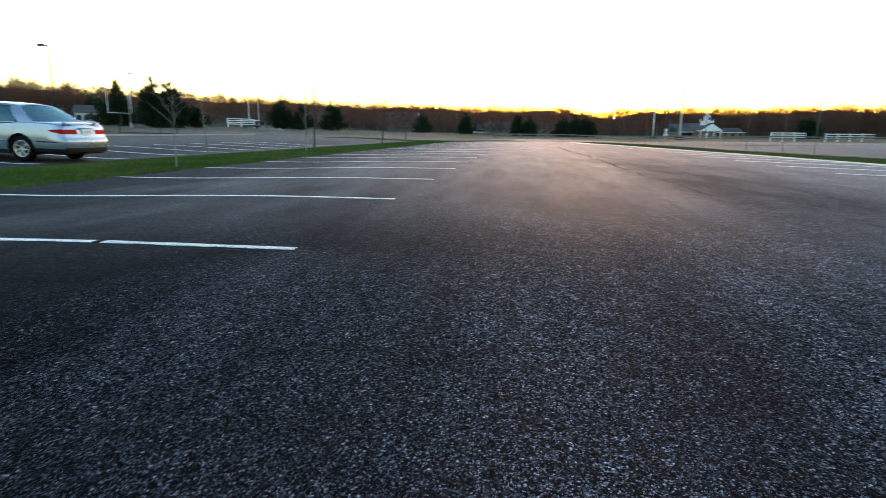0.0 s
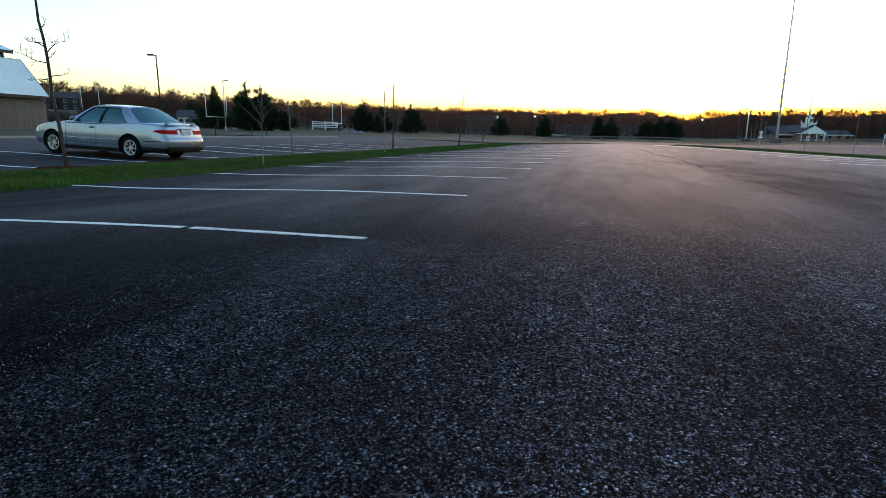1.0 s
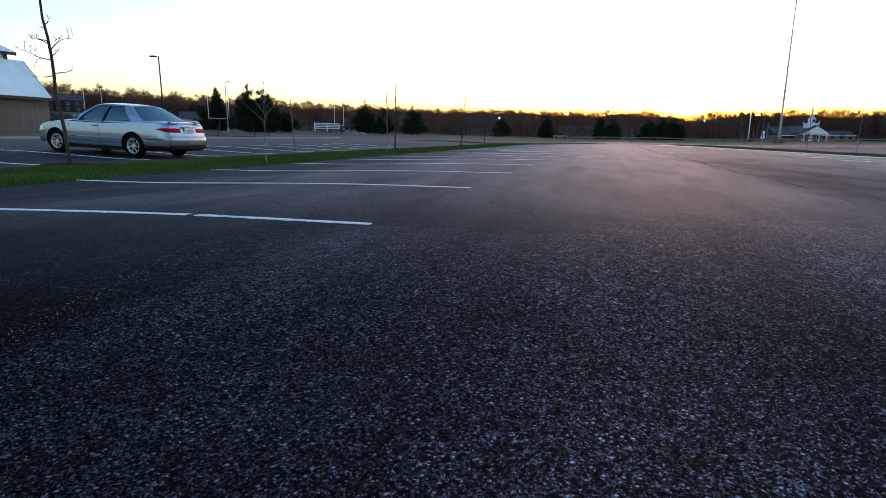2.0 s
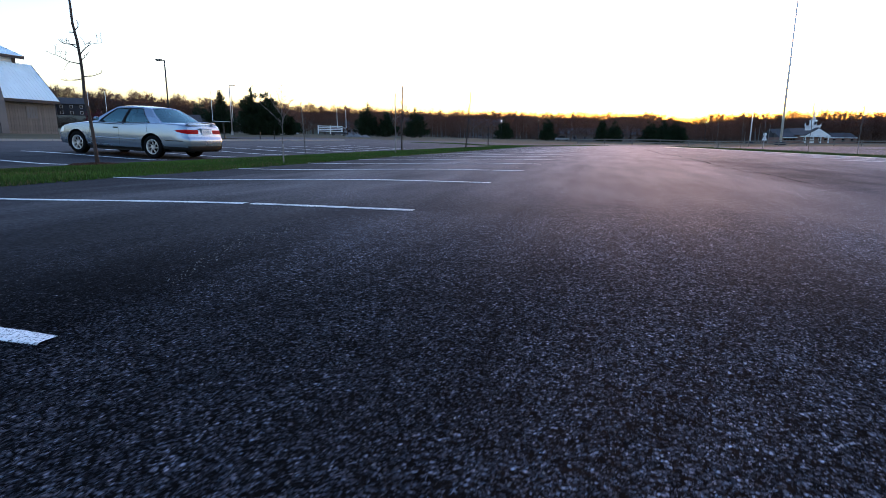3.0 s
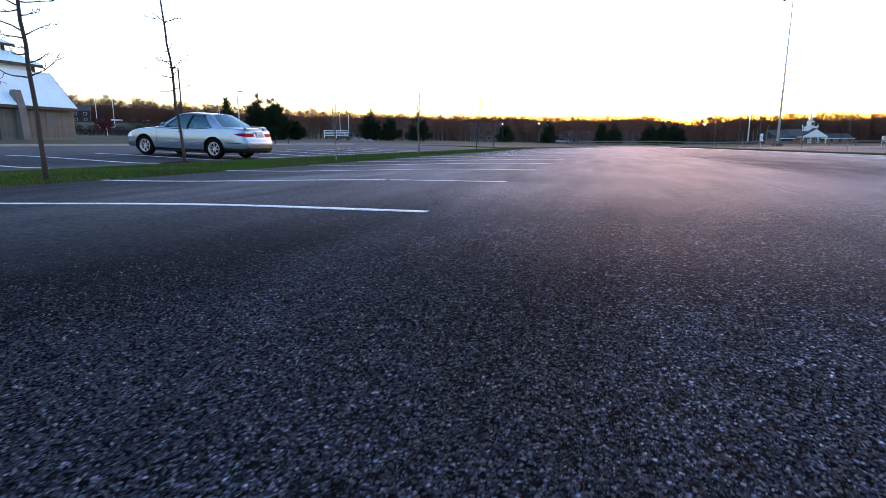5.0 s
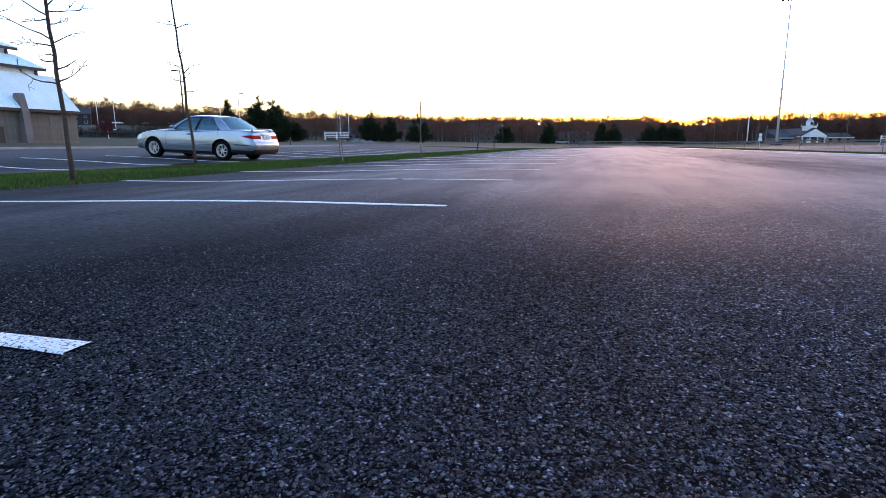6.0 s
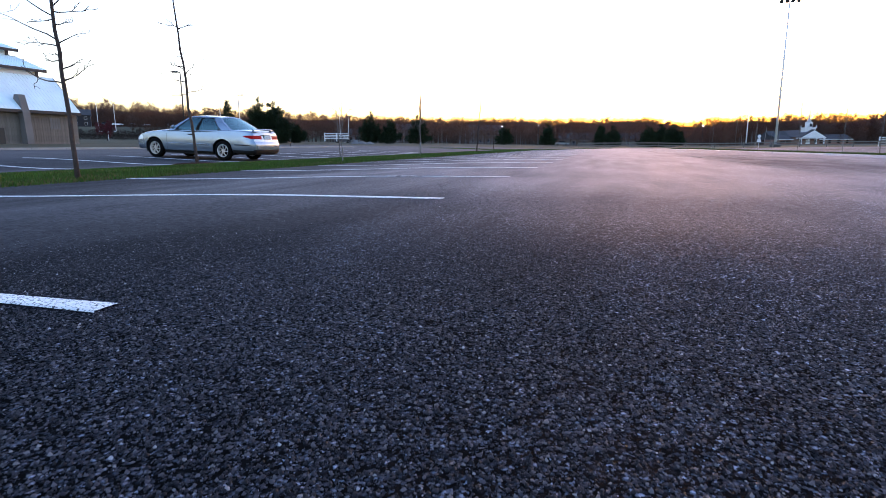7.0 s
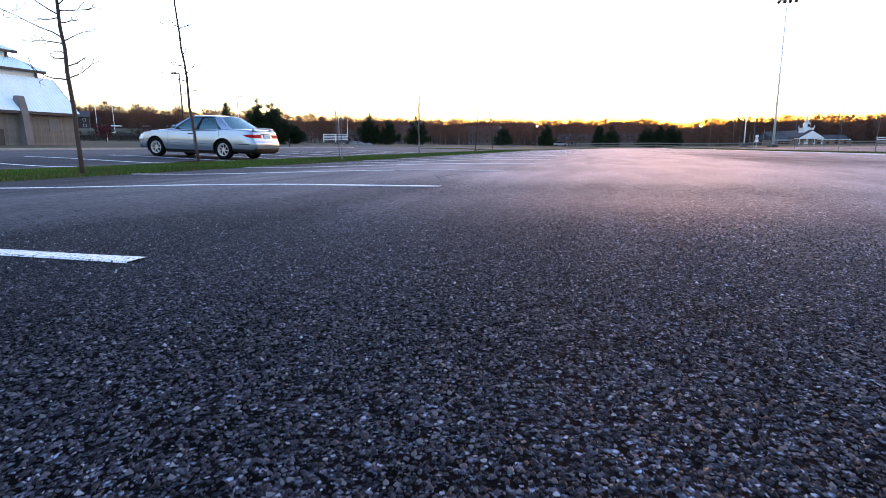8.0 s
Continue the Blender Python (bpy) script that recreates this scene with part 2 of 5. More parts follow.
BARK_GREY = material("grey_sapling_bark", (0.14, 0.122, 0.108), 0.9, 0, 0.2, 45, 0.2, 6, 0.004, 0.2)
BARK_PALE = material("wrapped_trunk", (0.22, 0.205, 0.19), 0.85, 0, 0.15, 40, 0.2, 5, 0.004, 0.2)
WOODS = material("bare_woods", (0.070, 0.054, 0.046), 0.95, 0, 0, 10, 0.55, 0.06, 0, 0.05, island=0.45)
def budding(m, amount, color):
    """Thin budding twigs let light through as well as send it back."""
    nt = m.node_tree
    thru = nt.nodes.new("ShaderNodeBsdfTranslucent")
    thru.inputs[0].default_value = (*color, 1)
    mix = nt.nodes.new("ShaderNodeMixShader")
    mix.inputs[0].default_value = amount
    nt.links.new(nt.nodes["Principled BSDF"].outputs[0], mix.inputs[1])
    nt.links.new(thru.outputs[0], mix.inputs[2])
    nt.links.new(mix.outputs[0], nt.nodes["Material Output"].inputs[0])


budding(WOODS, 0.35, (0.19, 0.092, 0.052))
PALE_TRUNK = material("pale_tree_trunks", (0.17, 0.155, 0.14), 0.9, 0, 0, 10, 0.3, 0.05, 0, 0.1, island=0.45)
HILL = material("wooded_hill", (0.062, 0.048, 0.038), 1.0, 0, 0.3, 0.4, 0.3, 0.03, 0, 0.0)
NEEDLE = material("conifer_needles", (0.018, 0.03, 0.014), 0.8, 0, 0, 10, 0.3, 0.4, 0, 0.1, island=0.5)
PAINTED_STEEL = material("dark_steel", (0.014, 0.013, 0.012), 0.6, 0.0, 0.1, 30, 0.1, 2)
POLE = material("pale_steel_pole", (0.74, 0.73, 0.71), 0.5, 0.2, 0.08, 20, 0.1, 1.5)
GALV = material("galvanised_steel", (0.45, 0.44, 0.43), 0.5, 0.6, 0.1, 20, 0.12, 1.5)
WHITE = material("white_paint", (0.75, 0.75, 0.74), 0.6, 0, 0.05, 20, 0.1, 1.0)
WEATHERED = material("weathered_wood", (0.16, 0.14, 0.12), 0.9, 0, 0.2, 12, 0.25, 0.8, 0.004)


# ---- mesh helpers ----
def mesh_object(name, bm, mat, smooth=False):
    me = bpy.data.meshes.new(name)
    bmesh.ops.recalc_face_normals(bm, faces=bm.faces)
    bm.to_mesh(me)
    bm.free()
    me.materials.append(mat)
    if smooth:
        me.shade_smooth()
    return new(name, me)


def part(name, bm, mat, parent, label="", smooth=False):
    ob = mesh_object(name, bm, mat, smooth)
    ob.parent = parent
    if label:
        tagged(ob, label)
    return ob


def thing(name, m, label, category, group="", kind=""):
    ob = new(name)
    ob.matrix_basis = m
    return tagged(ob, label, category, group, kind)


def arrays(name, verts, faces, mat, parent=None, smooth=False):
    """A mesh from numpy arrays of corners and equal-sided faces."""
    me = bpy.data.meshes.new(name)
    verts = np.asarray(verts, np.float32).reshape(-1, 3)
    faces = np.asarray(faces, np.int32)
    k = faces.shape[1]
    me.vertices.add(len(verts))
    me.vertices.foreach_set("co", verts.ravel())
    me.loops.add(faces.size)
    me.loops.foreach_set("vertex_index", faces.ravel())
    me.polygons.add(len(faces))
    me.polygons.foreach_set("loop_start", np.arange(len(faces), dtype=np.int32) * k)
    me.update(calc_edges=True)
    me.materials.append(mat)
    if smooth:
        me.shade_smooth()
    ob = new(name, me)
    ob.parent = parent
    return ob


def box(bm, lo, hi, m=None, bevel=0.0):
    lo, hi = Vector(lo), Vector(hi)
    r = bmesh.ops.create_cube(bm, size=1.0, matrix=Matrix.Translation((lo + hi) / 2) @ Matrix.Diagonal((*(hi - lo), 1)))
    vs = r["verts"]
    if bevel:
        es = list({e for v in vs for e in v.link_edges})
        out = bmesh.ops.bevel(bm, geom=es, offset=bevel, segments=1, affect='EDGES')
        vs = list({v for f in out["faces"] for v in f.verts} | {v for v in vs if v.is_valid})
    if m is not None:
        bmesh.ops.transform(bm, matrix=m, verts=vs)
    return bm


def tube(bm, pts, radii, sides=8, cap=True):
    pts = [Vector(p) for p in pts]
    rings = []
    for i, p in enumerate(pts):
        d = (pts[min(i + 1, len(pts) - 1)] - pts[max(i - 1, 0)]).normalized()
        a = d.orthogonal().normalized() if abs(d.z) < 0.9 else Vector((1, 0, 0))
        a = (a - d * a.dot(d)).normalized()
        c = d.cross(a)
        rings.append([bm.verts.new(p + (a * math.cos(k * math.tau / sides) + c * math.sin(k * math.tau / sides)) * radii[i]) for k in range(sides)])
    for r, s in zip(rings, rings[1:]):
        for k in range(sides):
            bm.faces.new((r[k], r[(k + 1) % sides], s[(k + 1) % sides], s[k]))
    if cap:
        bm.faces.new(rings[0][::-1])
        bm.faces.new(rings[-1])
    return bm


def lathe(bm, profile, axis_m, steps=32, closed=False):
    """Turns (r, h) points about local z of axis_m."""
    rings = [[bm.verts.new(axis_m @ Vector((r * math.cos(a), r * math.sin(a), h))) for a in (k * math.tau / steps for k in range(steps))] for r, h in profile]
    pairs = list(zip(rings, rings[1:])) + ([(rings[-1], rings[0])] if closed else [])
    for r, s in pairs:
        for k in range(steps):
            bm.faces.new((r[k], r[(k + 1) % steps], s[(k + 1) % steps], s[k]))
    if not closed:
        for ring in (rings[0], rings[-1]):
            if (ring[0].co - ring[steps // 2].co).length > 1e-4:
                bm.faces.new(ring)
    return bm


def prism(bm, outline, depth, m):
    """Outline in local x, z, pushed along local y from 0 to depth."""
    a = [bm.verts.new(m @ Vector((x, 0, z))) for x, z in outline]
    c = [bm.verts.new(m @ Vector((x, depth, z))) for x, z in outline]
    bm.faces.new(a)
    bm.faces.new(c[::-1])
    n = len(a)
    for i in range(n):
        bm.faces.new((a[i], c[i], c[(i + 1) % n], a[(i + 1) % n]))
    return bm


def ease(v, lo, hi):
    t = np.clip((np.asarray(v, float) - lo) / (hi - lo), 0, 1)
    return t * t * (3 - 2 * t)


def height(x, y):
    """The lie of the land: level by the lane, a shallow swale, then up to the west; falling a little to the east."""
    x, y = np.asarray(x, float), np.asarray(y, float)
    z = -0.072 * ease(-x, 1, 5) + 0.012 * ease(-x, 6, 9.5)
    z = z + 0.021 * np.clip(-x - 10.5, 0, 170) + 0.09 * ease(-x, 9.8, 14.5) * (1 - ease(-x, 15, 28))
    z = z + 0.004 * np.clip(y - 50, 0, 120) * ease(-x, -10, 30)
    z = z - 0.03 * np.clip(x - 7.5, 0, 6.5) + 0.02 * np.clip(x - 17, 0, 8)
    r = np.hypot(x, y)
    return z + 7.0 * ease(r, 245, 300) * ease(-x, 110, 170) + 12.0 * ease(r, 420, 1500)


def gz(x, y):
    return float(height(x, y))


def sheet(name, xs, ys, mat, lift=0.0, edge=None, label="", category="", kind="structure"):
    """A piece of ground that follows the land; edge(y) may give the west and east limits."""
    xs, ys = np.asarray(xs, float), np.asarray(ys, float)
    X, Y = np.meshgrid(xs, ys)
    if edge:
        lim = np.array([edge(y) for y in ys])
        u = (xs - xs[0]) / (xs[-1] - xs[0])
        X = lim[:, :1] + u[None, :] * (lim[:, 1:] - lim[:, :1])
    Z = height(X, Y) + lift
    n, k = X.shape
    idx = np.arange(n * k).reshape(n, k)
    faces = np.stack([idx[:-1, :-1], idx[:-1, 1:], idx[1:, 1:], idx[1:, :-1]], -1).reshape(-1, 4)
    ob = arrays(name, np.stack([X, Y, Z], -1), faces, mat, smooth=True)
    return tagged(ob, label, category, "", kind)


# ---- ground, lots, lines ----
g = np.concatenate([-np.geomspace(3000, 60, 22), np.arange(-55, 56, 5), np.geomspace(60, 3000, 22)])
sheet("ground", g, g, LAWN, -0.09, None, "dormant grey-green lawn reaching to the woods", "ground")


EAST_NEAR = ((16, 13.6), (24, 11.9), (32, 9.5), (43, 6.7), (52, 6.1))
EAST_FAR = ((16, 17.6), (24, 16.0), (32, 14.6), (43, 13.2), (52, 9.0))


def run(y, pts):
    return float(np.interp(y, [p[0] for p in pts], [p[1] for p in pts]))


def lot_edge(y):
    return (-6.0, run(y, EAST_NEAR) + 0.2)


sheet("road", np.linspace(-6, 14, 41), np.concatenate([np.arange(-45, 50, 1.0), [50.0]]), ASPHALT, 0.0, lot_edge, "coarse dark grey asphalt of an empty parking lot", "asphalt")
sheet("road_west", np.linspace(-28.5, -9.4, 39), np.arange(-45, 52, 1.0), ASPHALT_OLD, 0.0, None, "grey asphalt of the neighbouring parking lot", "asphalt")
sheet("road_north", np.linspace(-46, 60, 54), np.arange(50.5, 75, 2.0), ASPHALT_OLD, -0.02, None, "pale worn asphalt drive crossing the far end", "asphalt")
sheet("road_east", np.linspace(12.5, 60, 25), np.arange(-45, 50.6, 1.5), ASPHALT_OLD, -0.03, lambda y: (run(y, EAST_FAR) - 0.2, 60.0), "pale asphalt lot beyond the grass strip", "asphalt")


def parking_line(y, x0, x1, width=0.1, wander=0.0, group="white stall lines", mat=PAINT, label="worn white painted stall line on dark asphalt"):
    rnd = random.Random(round(y * 100) + round(x0))
    bm = bmesh.new()
    n = max(2, int((x1 - x0) / 0.12))
    rows = []
    for i in range(n + 1):
        x = x0 + (x1 - x0) * i / n
        w = width / 2 + rnd.uniform(-0.006, 0.006)
        yy = y + wander * math.sin(x * 0.9 + y)
        rows.append([bm.verts.new((x, yy - w, gz(x, yy) + 0.002)), bm.verts.new((x, yy - w + 0.006, gz(x, yy) + 0.006)),
                     bm.verts.new((x, yy + w - 0.006, gz(x, yy) + 0.006)), bm.verts.new((x, yy + w, gz(x, yy) + 0.002))])
    for r, s in zip(rows, rows[1:]):
        for k in range(3):
            bm.faces.new((r[k], s[k], s[k + 1], r[k + 1]))
    ob = mesh_object("parking_line", bm, mat)
    return tagged(ob, label, "parking line", group, "structure")


for i in range(-8, 17):
    parking_line(i * 2.74 - 0.008, -5.75, 0.0 if i else -1.41, 0.07, 0.012)
parking_line(-0.008, -1.345, 0.0, 0.07, 0.012, mat=PAINT_WORN, label="flaking white end of a stall line beyond a gap")
for i in range(-4, 6):
    parking_line(8.91 + 2.74 * i, 7.65, min(12.4, run(8.91 + 2.74 * i, EAST_NEAR) - 1.3), 0.12, group="white stall lines to the east")
for i in range(-7, 9):
    parking_line(5.36 + 2.8 * i, -14.85, -9.72, group="white stall lines of the west lot")
for i in range(-8, 1):
    parking_line(8.58 + 2.74 * i, -28.3, -23.0, group="white stall lines of the west lot")

# sandy, sun-bleached edge of the asphalt along the narrow island
ys = np.arange(15.0, 47.0, 0.5)
u = np.linspace(0, 1, 5)
near = np.array([run(y, EAST_NEAR) for y in ys])
X = near[:, None] + 0.1 - (1.3 + 0.15 * np.sin(ys * 1.7) + 0.1 * np.sin(ys * 4.1))[:, None] * u[None, :]
Y = np.repeat(ys[:, None], len(u), 1)
idx = np.arange(X.size).reshape(X.shape)
f = np.stack([idx[:-1, :-1], idx[:-1, 1:], idx[1:, 1:], idx[1:, :-1]], -1).reshape(-1, 4)
SANDY = material("sandy_asphalt", (0.52, 0.48, 0.40), 0.7, 0, 0.3, 40, 0.25, 1.1, 0.003, 0.4)
tagged(arrays("pavement_edge", np.stack([X, Y, height(X, Y) + 0.008 - 0.004 * u[None, :]], -1), f, SANDY), "pale sandy strip of asphalt along the grass", "pavement", "", "structure")

# loose and half-bedded stones of the asphalt's surface
rs = np.random.RandomState(21)


def aggregate(name, x0, x1, y0, y1, per_m2, seed, fade, size=1.0):
    """fade: y where the stones begin, stand densest (two) and end."""
    rs = np.random.RandomState(seed)
    n = int((x1 - x0) * (y1 - y0) * per_m2)
    c = np.stack([rs.uniform(x0, x1, n), rs.uniform(y0, y1, n), np.zeros(n)], -1)
    for i in range(-3, 1):
        c = c[~((np.abs(c[:, 1] - i * 2.74 + 0.008) < 0.034 + 0.012 * rs.rand(len(c))) & (c[:, 0] < -0.004))]
    n = len(c)
    c[:, 2] = height(c[:, 0], c[:, 1])
    keep = ease(c[:, 1], fade[0], fade[1]) * (1 - ease(c[:, 1], fade[2], fade[3]))
    keep = keep * ease(c[:, 0], -1.3, 0.0) * (1 - ease(c[:, 0], 2.0, 2.7)) + 0.03
    c = c[rs.rand(n) < keep]
    n = len(c)
    r = 0.0016 + 0.0030 * rs.rand(n) ** 1.8
    r = r * size * (0.55 + 0.45 * (1 - ease(c[:, 1], fade[2], fade[3])))
    turn = rs.rand(n) * math.tau
    k = 5
    a = turn[:, None] + (np.arange(k)[None, :] + rs.uniform(-0.3, 0.3, (n, k))) * math.tau / k
    rr = r[:, None] * rs.uniform(0.7, 1.25, (n, k))
    ring = np.stack([c[:, None, 0] + np.cos(a) * rr, c[:, None, 1] + np.sin(a) * rr, c[:, None, 2] + rs.uniform(-0.0012, 0.0008, (n, k))], -1)
    tip = c + np.stack([rs.uniform(-0.5, 0.5, n) * r, rs.uniform(-0.5, 0.5, n) * r, r * rs.uniform(0.3, 1.3, n)], -1)
    v = np.concatenate([ring, tip[:, None]], 1).reshape(-1, 3)
    base = np.arange(n)[:, None] * (k + 1)
    f = np.stack([np.stack([base[:, 0] + j, base[:, 0] + (j + 1) % k, base[:, 0] + k], -1) for j in range(k)], 1).reshape(-1, 3)
    return tagged(arrays(name, v, f, STONE), "crushed dark stone chips standing out of the asphalt", "gravel", "", "stuff")


aggregate("stone_chips", -1.3, 2.7, -7.6, -3.3, 27000, 1, (-7.6, -6.3, -5.5, -3.4), 0.92)
aggregate("stone_chips", -1.3, 2.7, -3.9, 0.3, 6500, 2, (-3.9, -2.9, -2.9, -1.5), 0.75)

# two dribbles of pale grit beside the nearest stall line
rs = np.random.RandomState(77)
GRIT = material("pale_grit", (0.17, 0.17, 0.165), 0.7, 0, 0, 10, 0, 1, 0, 0.3, island=0.5)


def grit(x0, y0, x1, y1, n):
    bm = bmesh.new()
    for i in range(n):
        k = rs.rand()
        x, y = x0 + (x1 - x0) * k + rs.normal(0, 0.018), y0 + (y1 - y0) * k + rs.normal(0, 0.018)
        r = rs.uniform(0.0014, 0.0034)
        bmesh.ops.create_icosphere(bm, subdivisions=1, radius=r, matrix=pose(x, y, gz(x, y) + r * 0.6, rs.uniform(0, 180), rs.uniform(0, 180)) @ Matrix.Diagonal((1.3, 0.9, 0.6, 1)))
    return tagged(mesh_object("pale_grit", bm, GRIT), "scattered pale grit in a line on dark asphalt", "grit", "", "stuff")


grit(-0.14, -2.2, -0.55, -1.08, 80)
grit(-0.36, -1.55, -0.40, -0.98, 26)

# scraps of white paper blown onto the paving
SCRAP = material("white_paper", (0.78, 0.78, 0.77), 0.8, 0, 0.05, 40)


def paper_scrap(x, y, size, seed):
    rnd = random.Random(seed)
    bm = bmesh.new()
    grid = [[bm.verts.new((x + (i / 4 - 0.5) * size * 1.6, y + (j / 3 - 0.5) * size, gz(x, y) + 0.006 + rnd.random() * size * 0.35)) for i in range(5)] for j in range(4)]
    for r, o in zip(grid, grid[1:]):
        for k in range(4):
            bm.faces.new((r[k], r[k + 1], o[k + 1], o[k]))
    bmesh.ops.solidify(bm, geom=bm.faces[:], thickness=0.002)
    return tagged(mesh_object("paper_scrap", bm, SCRAP), "small crumpled white paper scrap on asphalt", "litter", "paper scraps")


paper_scrap(6.9, 27.0, 0.12, 1)
paper_scrap(10.4, 21.5, 0.07, 2)

# sealed seam and tyre-worn crack along the lane
bm = bmesh.new()
rows = []
seam = random.Random(3)
for i in range(330):
    y = 4.0 + i * 0.08
    x = 3.66 + 0.02 * seam.uniform(-1, 1) + 0.08 * math.sin(y * 0.5) + 0.04 * math.sin(y * 2.3 + 1) + 0.02 * max(0, 5 - y) - 0.022 * max(0, y - 10)
    w = 0.015 + 0.008 * (math.sin(y * 3.1) + math.sin(y * 7.7)) * 0.5 + 0.010 * seam.random() ** 2 + 0.0010 * (y - 4)
    rows.append((bm.verts.new((x - w, y, gz(x, y) + 0.003)), bm.verts.new((x + w, y, gz(x, y) + 0.003))))
for i, (r, s) in enumerate(zip(rows, rows[1:])):
    if math.sin(i * 0.31) + math.sin(i * 0.083 + 1) > -0.9:
        bm.faces.new((r[0], r[1], s[1], s[0]))
tagged(mesh_object("crack_seam", bm, SEAL), "dark sealed seam running along the asphalt", "seam", "", "structure")


# ---- grass strips ----
def west_strip(y):
    return (-9.5 + 0.8 * float(ease(y, 30, 50)), -5.55)


def east_strip(y):
    return (run(y, EAST_NEAR), run(y, EAST_FAR))


def strip_ground(name, lim, ys, label):
    u = np.linspace(0, 1, 13)
    lims = np.array([lim(y) for y in ys])
    X = lims[:, :1] + u[None, :] * (lims[:, 1:] - lims[:, :1])
    Y = np.repeat(ys[:, None], len(u), 1)
    wob = 0.05 * np.sin(Y * 2.1) + 0.04 * np.sin(Y * 5.3 + 1)
    X = X + wob * (2 * u[None, :] - 1)
    Z = height(X, Y) - 0.02 + 0.027 * ease(np.minimum(u, 1 - u), 0, 0.12)[None, :] + 0.006 * np.sin(X * 3 + Y * 1.7)
    idx = np.arange(X.size).reshape(X.shape)
    f = np.stack([idx[:-1, :-1], idx[:-1, 1:], idx[1:, 1:], idx[1:, :-1]], -1).reshape(-1, 4)
    return tagged(arrays(name, np.stack([X, Y, Z], -1), f, TURF, smooth=True), label, "grass strip", "", "structure")


def blades(name, lim, y0, y1, count, tall, seed, label, mat=BLADE, patchy=False, mown=0.0):
    """mown: the share of the width over which the blades grow from short stubble at the western edge."""
    rs = np.random.RandomState(seed)
    y = y0 + (y1 - y0) * rs.rand(count)
    lims = np.array([lim(v) for v in y])
    u = rs.rand(count)
    x = lims[:, 0] + u * (lims[:, 1] - lims[:, 0]) + rs.uniform(-0.05, 0.05, count)
    if patchy:
        worn = np.sin(x * 2.3 + 1.1 * np.sin(y * 1.7)) * np.sin(y * 0.9 + np.sin(x * 1.3)) + 0.8 * (np.abs(u - 0.5) > 0.44)
        pick = worn > 0.45
        x, y, u = x[pick], y[pick], u[pick]
        count = len(x)
    patch = 0.6 + 0.4 * np.sin(x * 1.9 + np.sin(y * 0.8)) * np.sin(y * 1.3)
    hgt = tall * rs.uniform(0.4, 1.1, count) * (0.7 + 0.5 * patch)
    if mown:
        hgt = hgt * (0.2 + 0.8 * ease(u, 0, mown))
    z = height(x, y) - 0.02 + 0.024 * ease(np.minimum(u, 1 - u), 0, 0.12)
    a = rs.rand(count) * math.tau
    w = rs.uniform(0.006, 0.012, count)
    lean = rs.uniform(0.1, 0.6, count) * hgt
    la = rs.rand(count) * math.tau
    c, s = np.cos(a) * w, np.sin(a) * w
    p0 = np.stack([x - c, y - s, z], -1)
    p1 = np.stack([x + c, y + s, z], -1)
    p2 = np.stack([x + lean * np.cos(la), y + lean * np.sin(la), z + hgt], -1)
    v = np.stack([p0, p1, p2], 1).reshape(-1, 3)
    f = np.arange(count * 3).reshape(-1, 3)
    return tagged(arrays(name, v, f, mat), label, "grass", "", "stuff")


strip_ground("ground_strip_west", west_strip, np.arange(-30, 50.01, 0.25), "mown green grass island between two parking lots")
strip_ground("ground_strip_east", east_strip, np.arange(-10, 48.01, 0.3), "narrow mown grass island by pale asphalt")


def cross_strip(y):
    k = float(ease(abs(y - 52.2), 0.6, 2.3))
    return (-19.0 + 3 * k, 1.6 - 3 * k)


strip_ground("ground_strip_north", cross_strip, np.arange(49.9, 54.5, 0.2), "grass island across the far end of the lot")
blades("grass", west_strip, -6, 12, 90000, 0.07, 3, "short green spring grass on the parking island", mown=0.45)
blades("grass", west_strip, 12, 50, 60000, 0.09, 4, "short green grass on the far part of the island", mown=0.45)
blades("dry_grass", west_strip, -6, 30, 90000, 0.06, 9, "worn straw-coloured grass patches on the island", STRAW, True, 0.45)
blades("grass", east_strip, 4, 48, 30000, 0.09, 5, "short green grass on the narrow island")
blades("dry_grass", east_strip, 4, 48, 26000, 0.08, 19, "straw-coloured grass on the narrow island", STRAW)
blades("grass", cross_strip, 50, 54, 9000, 0.09, 6, "short green grass at the far end")

# low kerb along the west lot and its lawn
bm = bmesh.new()
for i in range(48):
    y = -40 + i * 2.0
    x = -28.65
    box(bm, (x - 0.08, y + 0.005, gz(x, y) - 0.1), (x + 0.08, y + 1.995, gz(x, y) + 0.12), None, 0.012)
tagged(mesh_object("kerb", bm, CONCRETE), "low grey concrete kerb between lot and lawn", "kerb", "", "structure")


# ---- parked sedan ----
SILVER = material("silver_paint", (0.255, 0.31, 0.385), 0.25, 0.68, 0.03, 300, 0.03, 2, 0, 0.5)
SILVER.node_tree.nodes["Principled BSDF"].inputs["Coat Weight"].default_value = 0.8
SILVER.node_tree.nodes["Principled BSDF"].inputs["Coat Roughness"].default_value = 0.05
CAR_GLASS = glass_material("car_glass", (0.52, 0.68, 0.70), 0.02, (0.6, 0.95, 1.0))
RUBBER = material("tyre_rubber", (0.007, 0.007, 0.0075), 0.95, 0, 0.15, 60, 0.1, 5, 0.003, 0.05)
TRIM = material("black_trim", (0.008, 0.008, 0.009), 0.6, 0, 0.1, 60, spec=0.2)
CABIN = material("grey_cabin_cloth", (0.05, 0.05, 0.053), 0.9, 0, 0.1, 60)
ALLOY = material("alloy_rim", (0.62, 0.62, 0.62), 0.34, 0.7, 0.05, 60)
LENS_RED = material("tail_lens", (0.36, 0.004, 0.006), 0.5, 0, 0.05, 200, 0.05, 8, 0.001, 0.06)
LENS_CLEAR = material("clear_lens", (0.75, 0.78, 0.8), 0.1, 0.2, 0.05, 150)
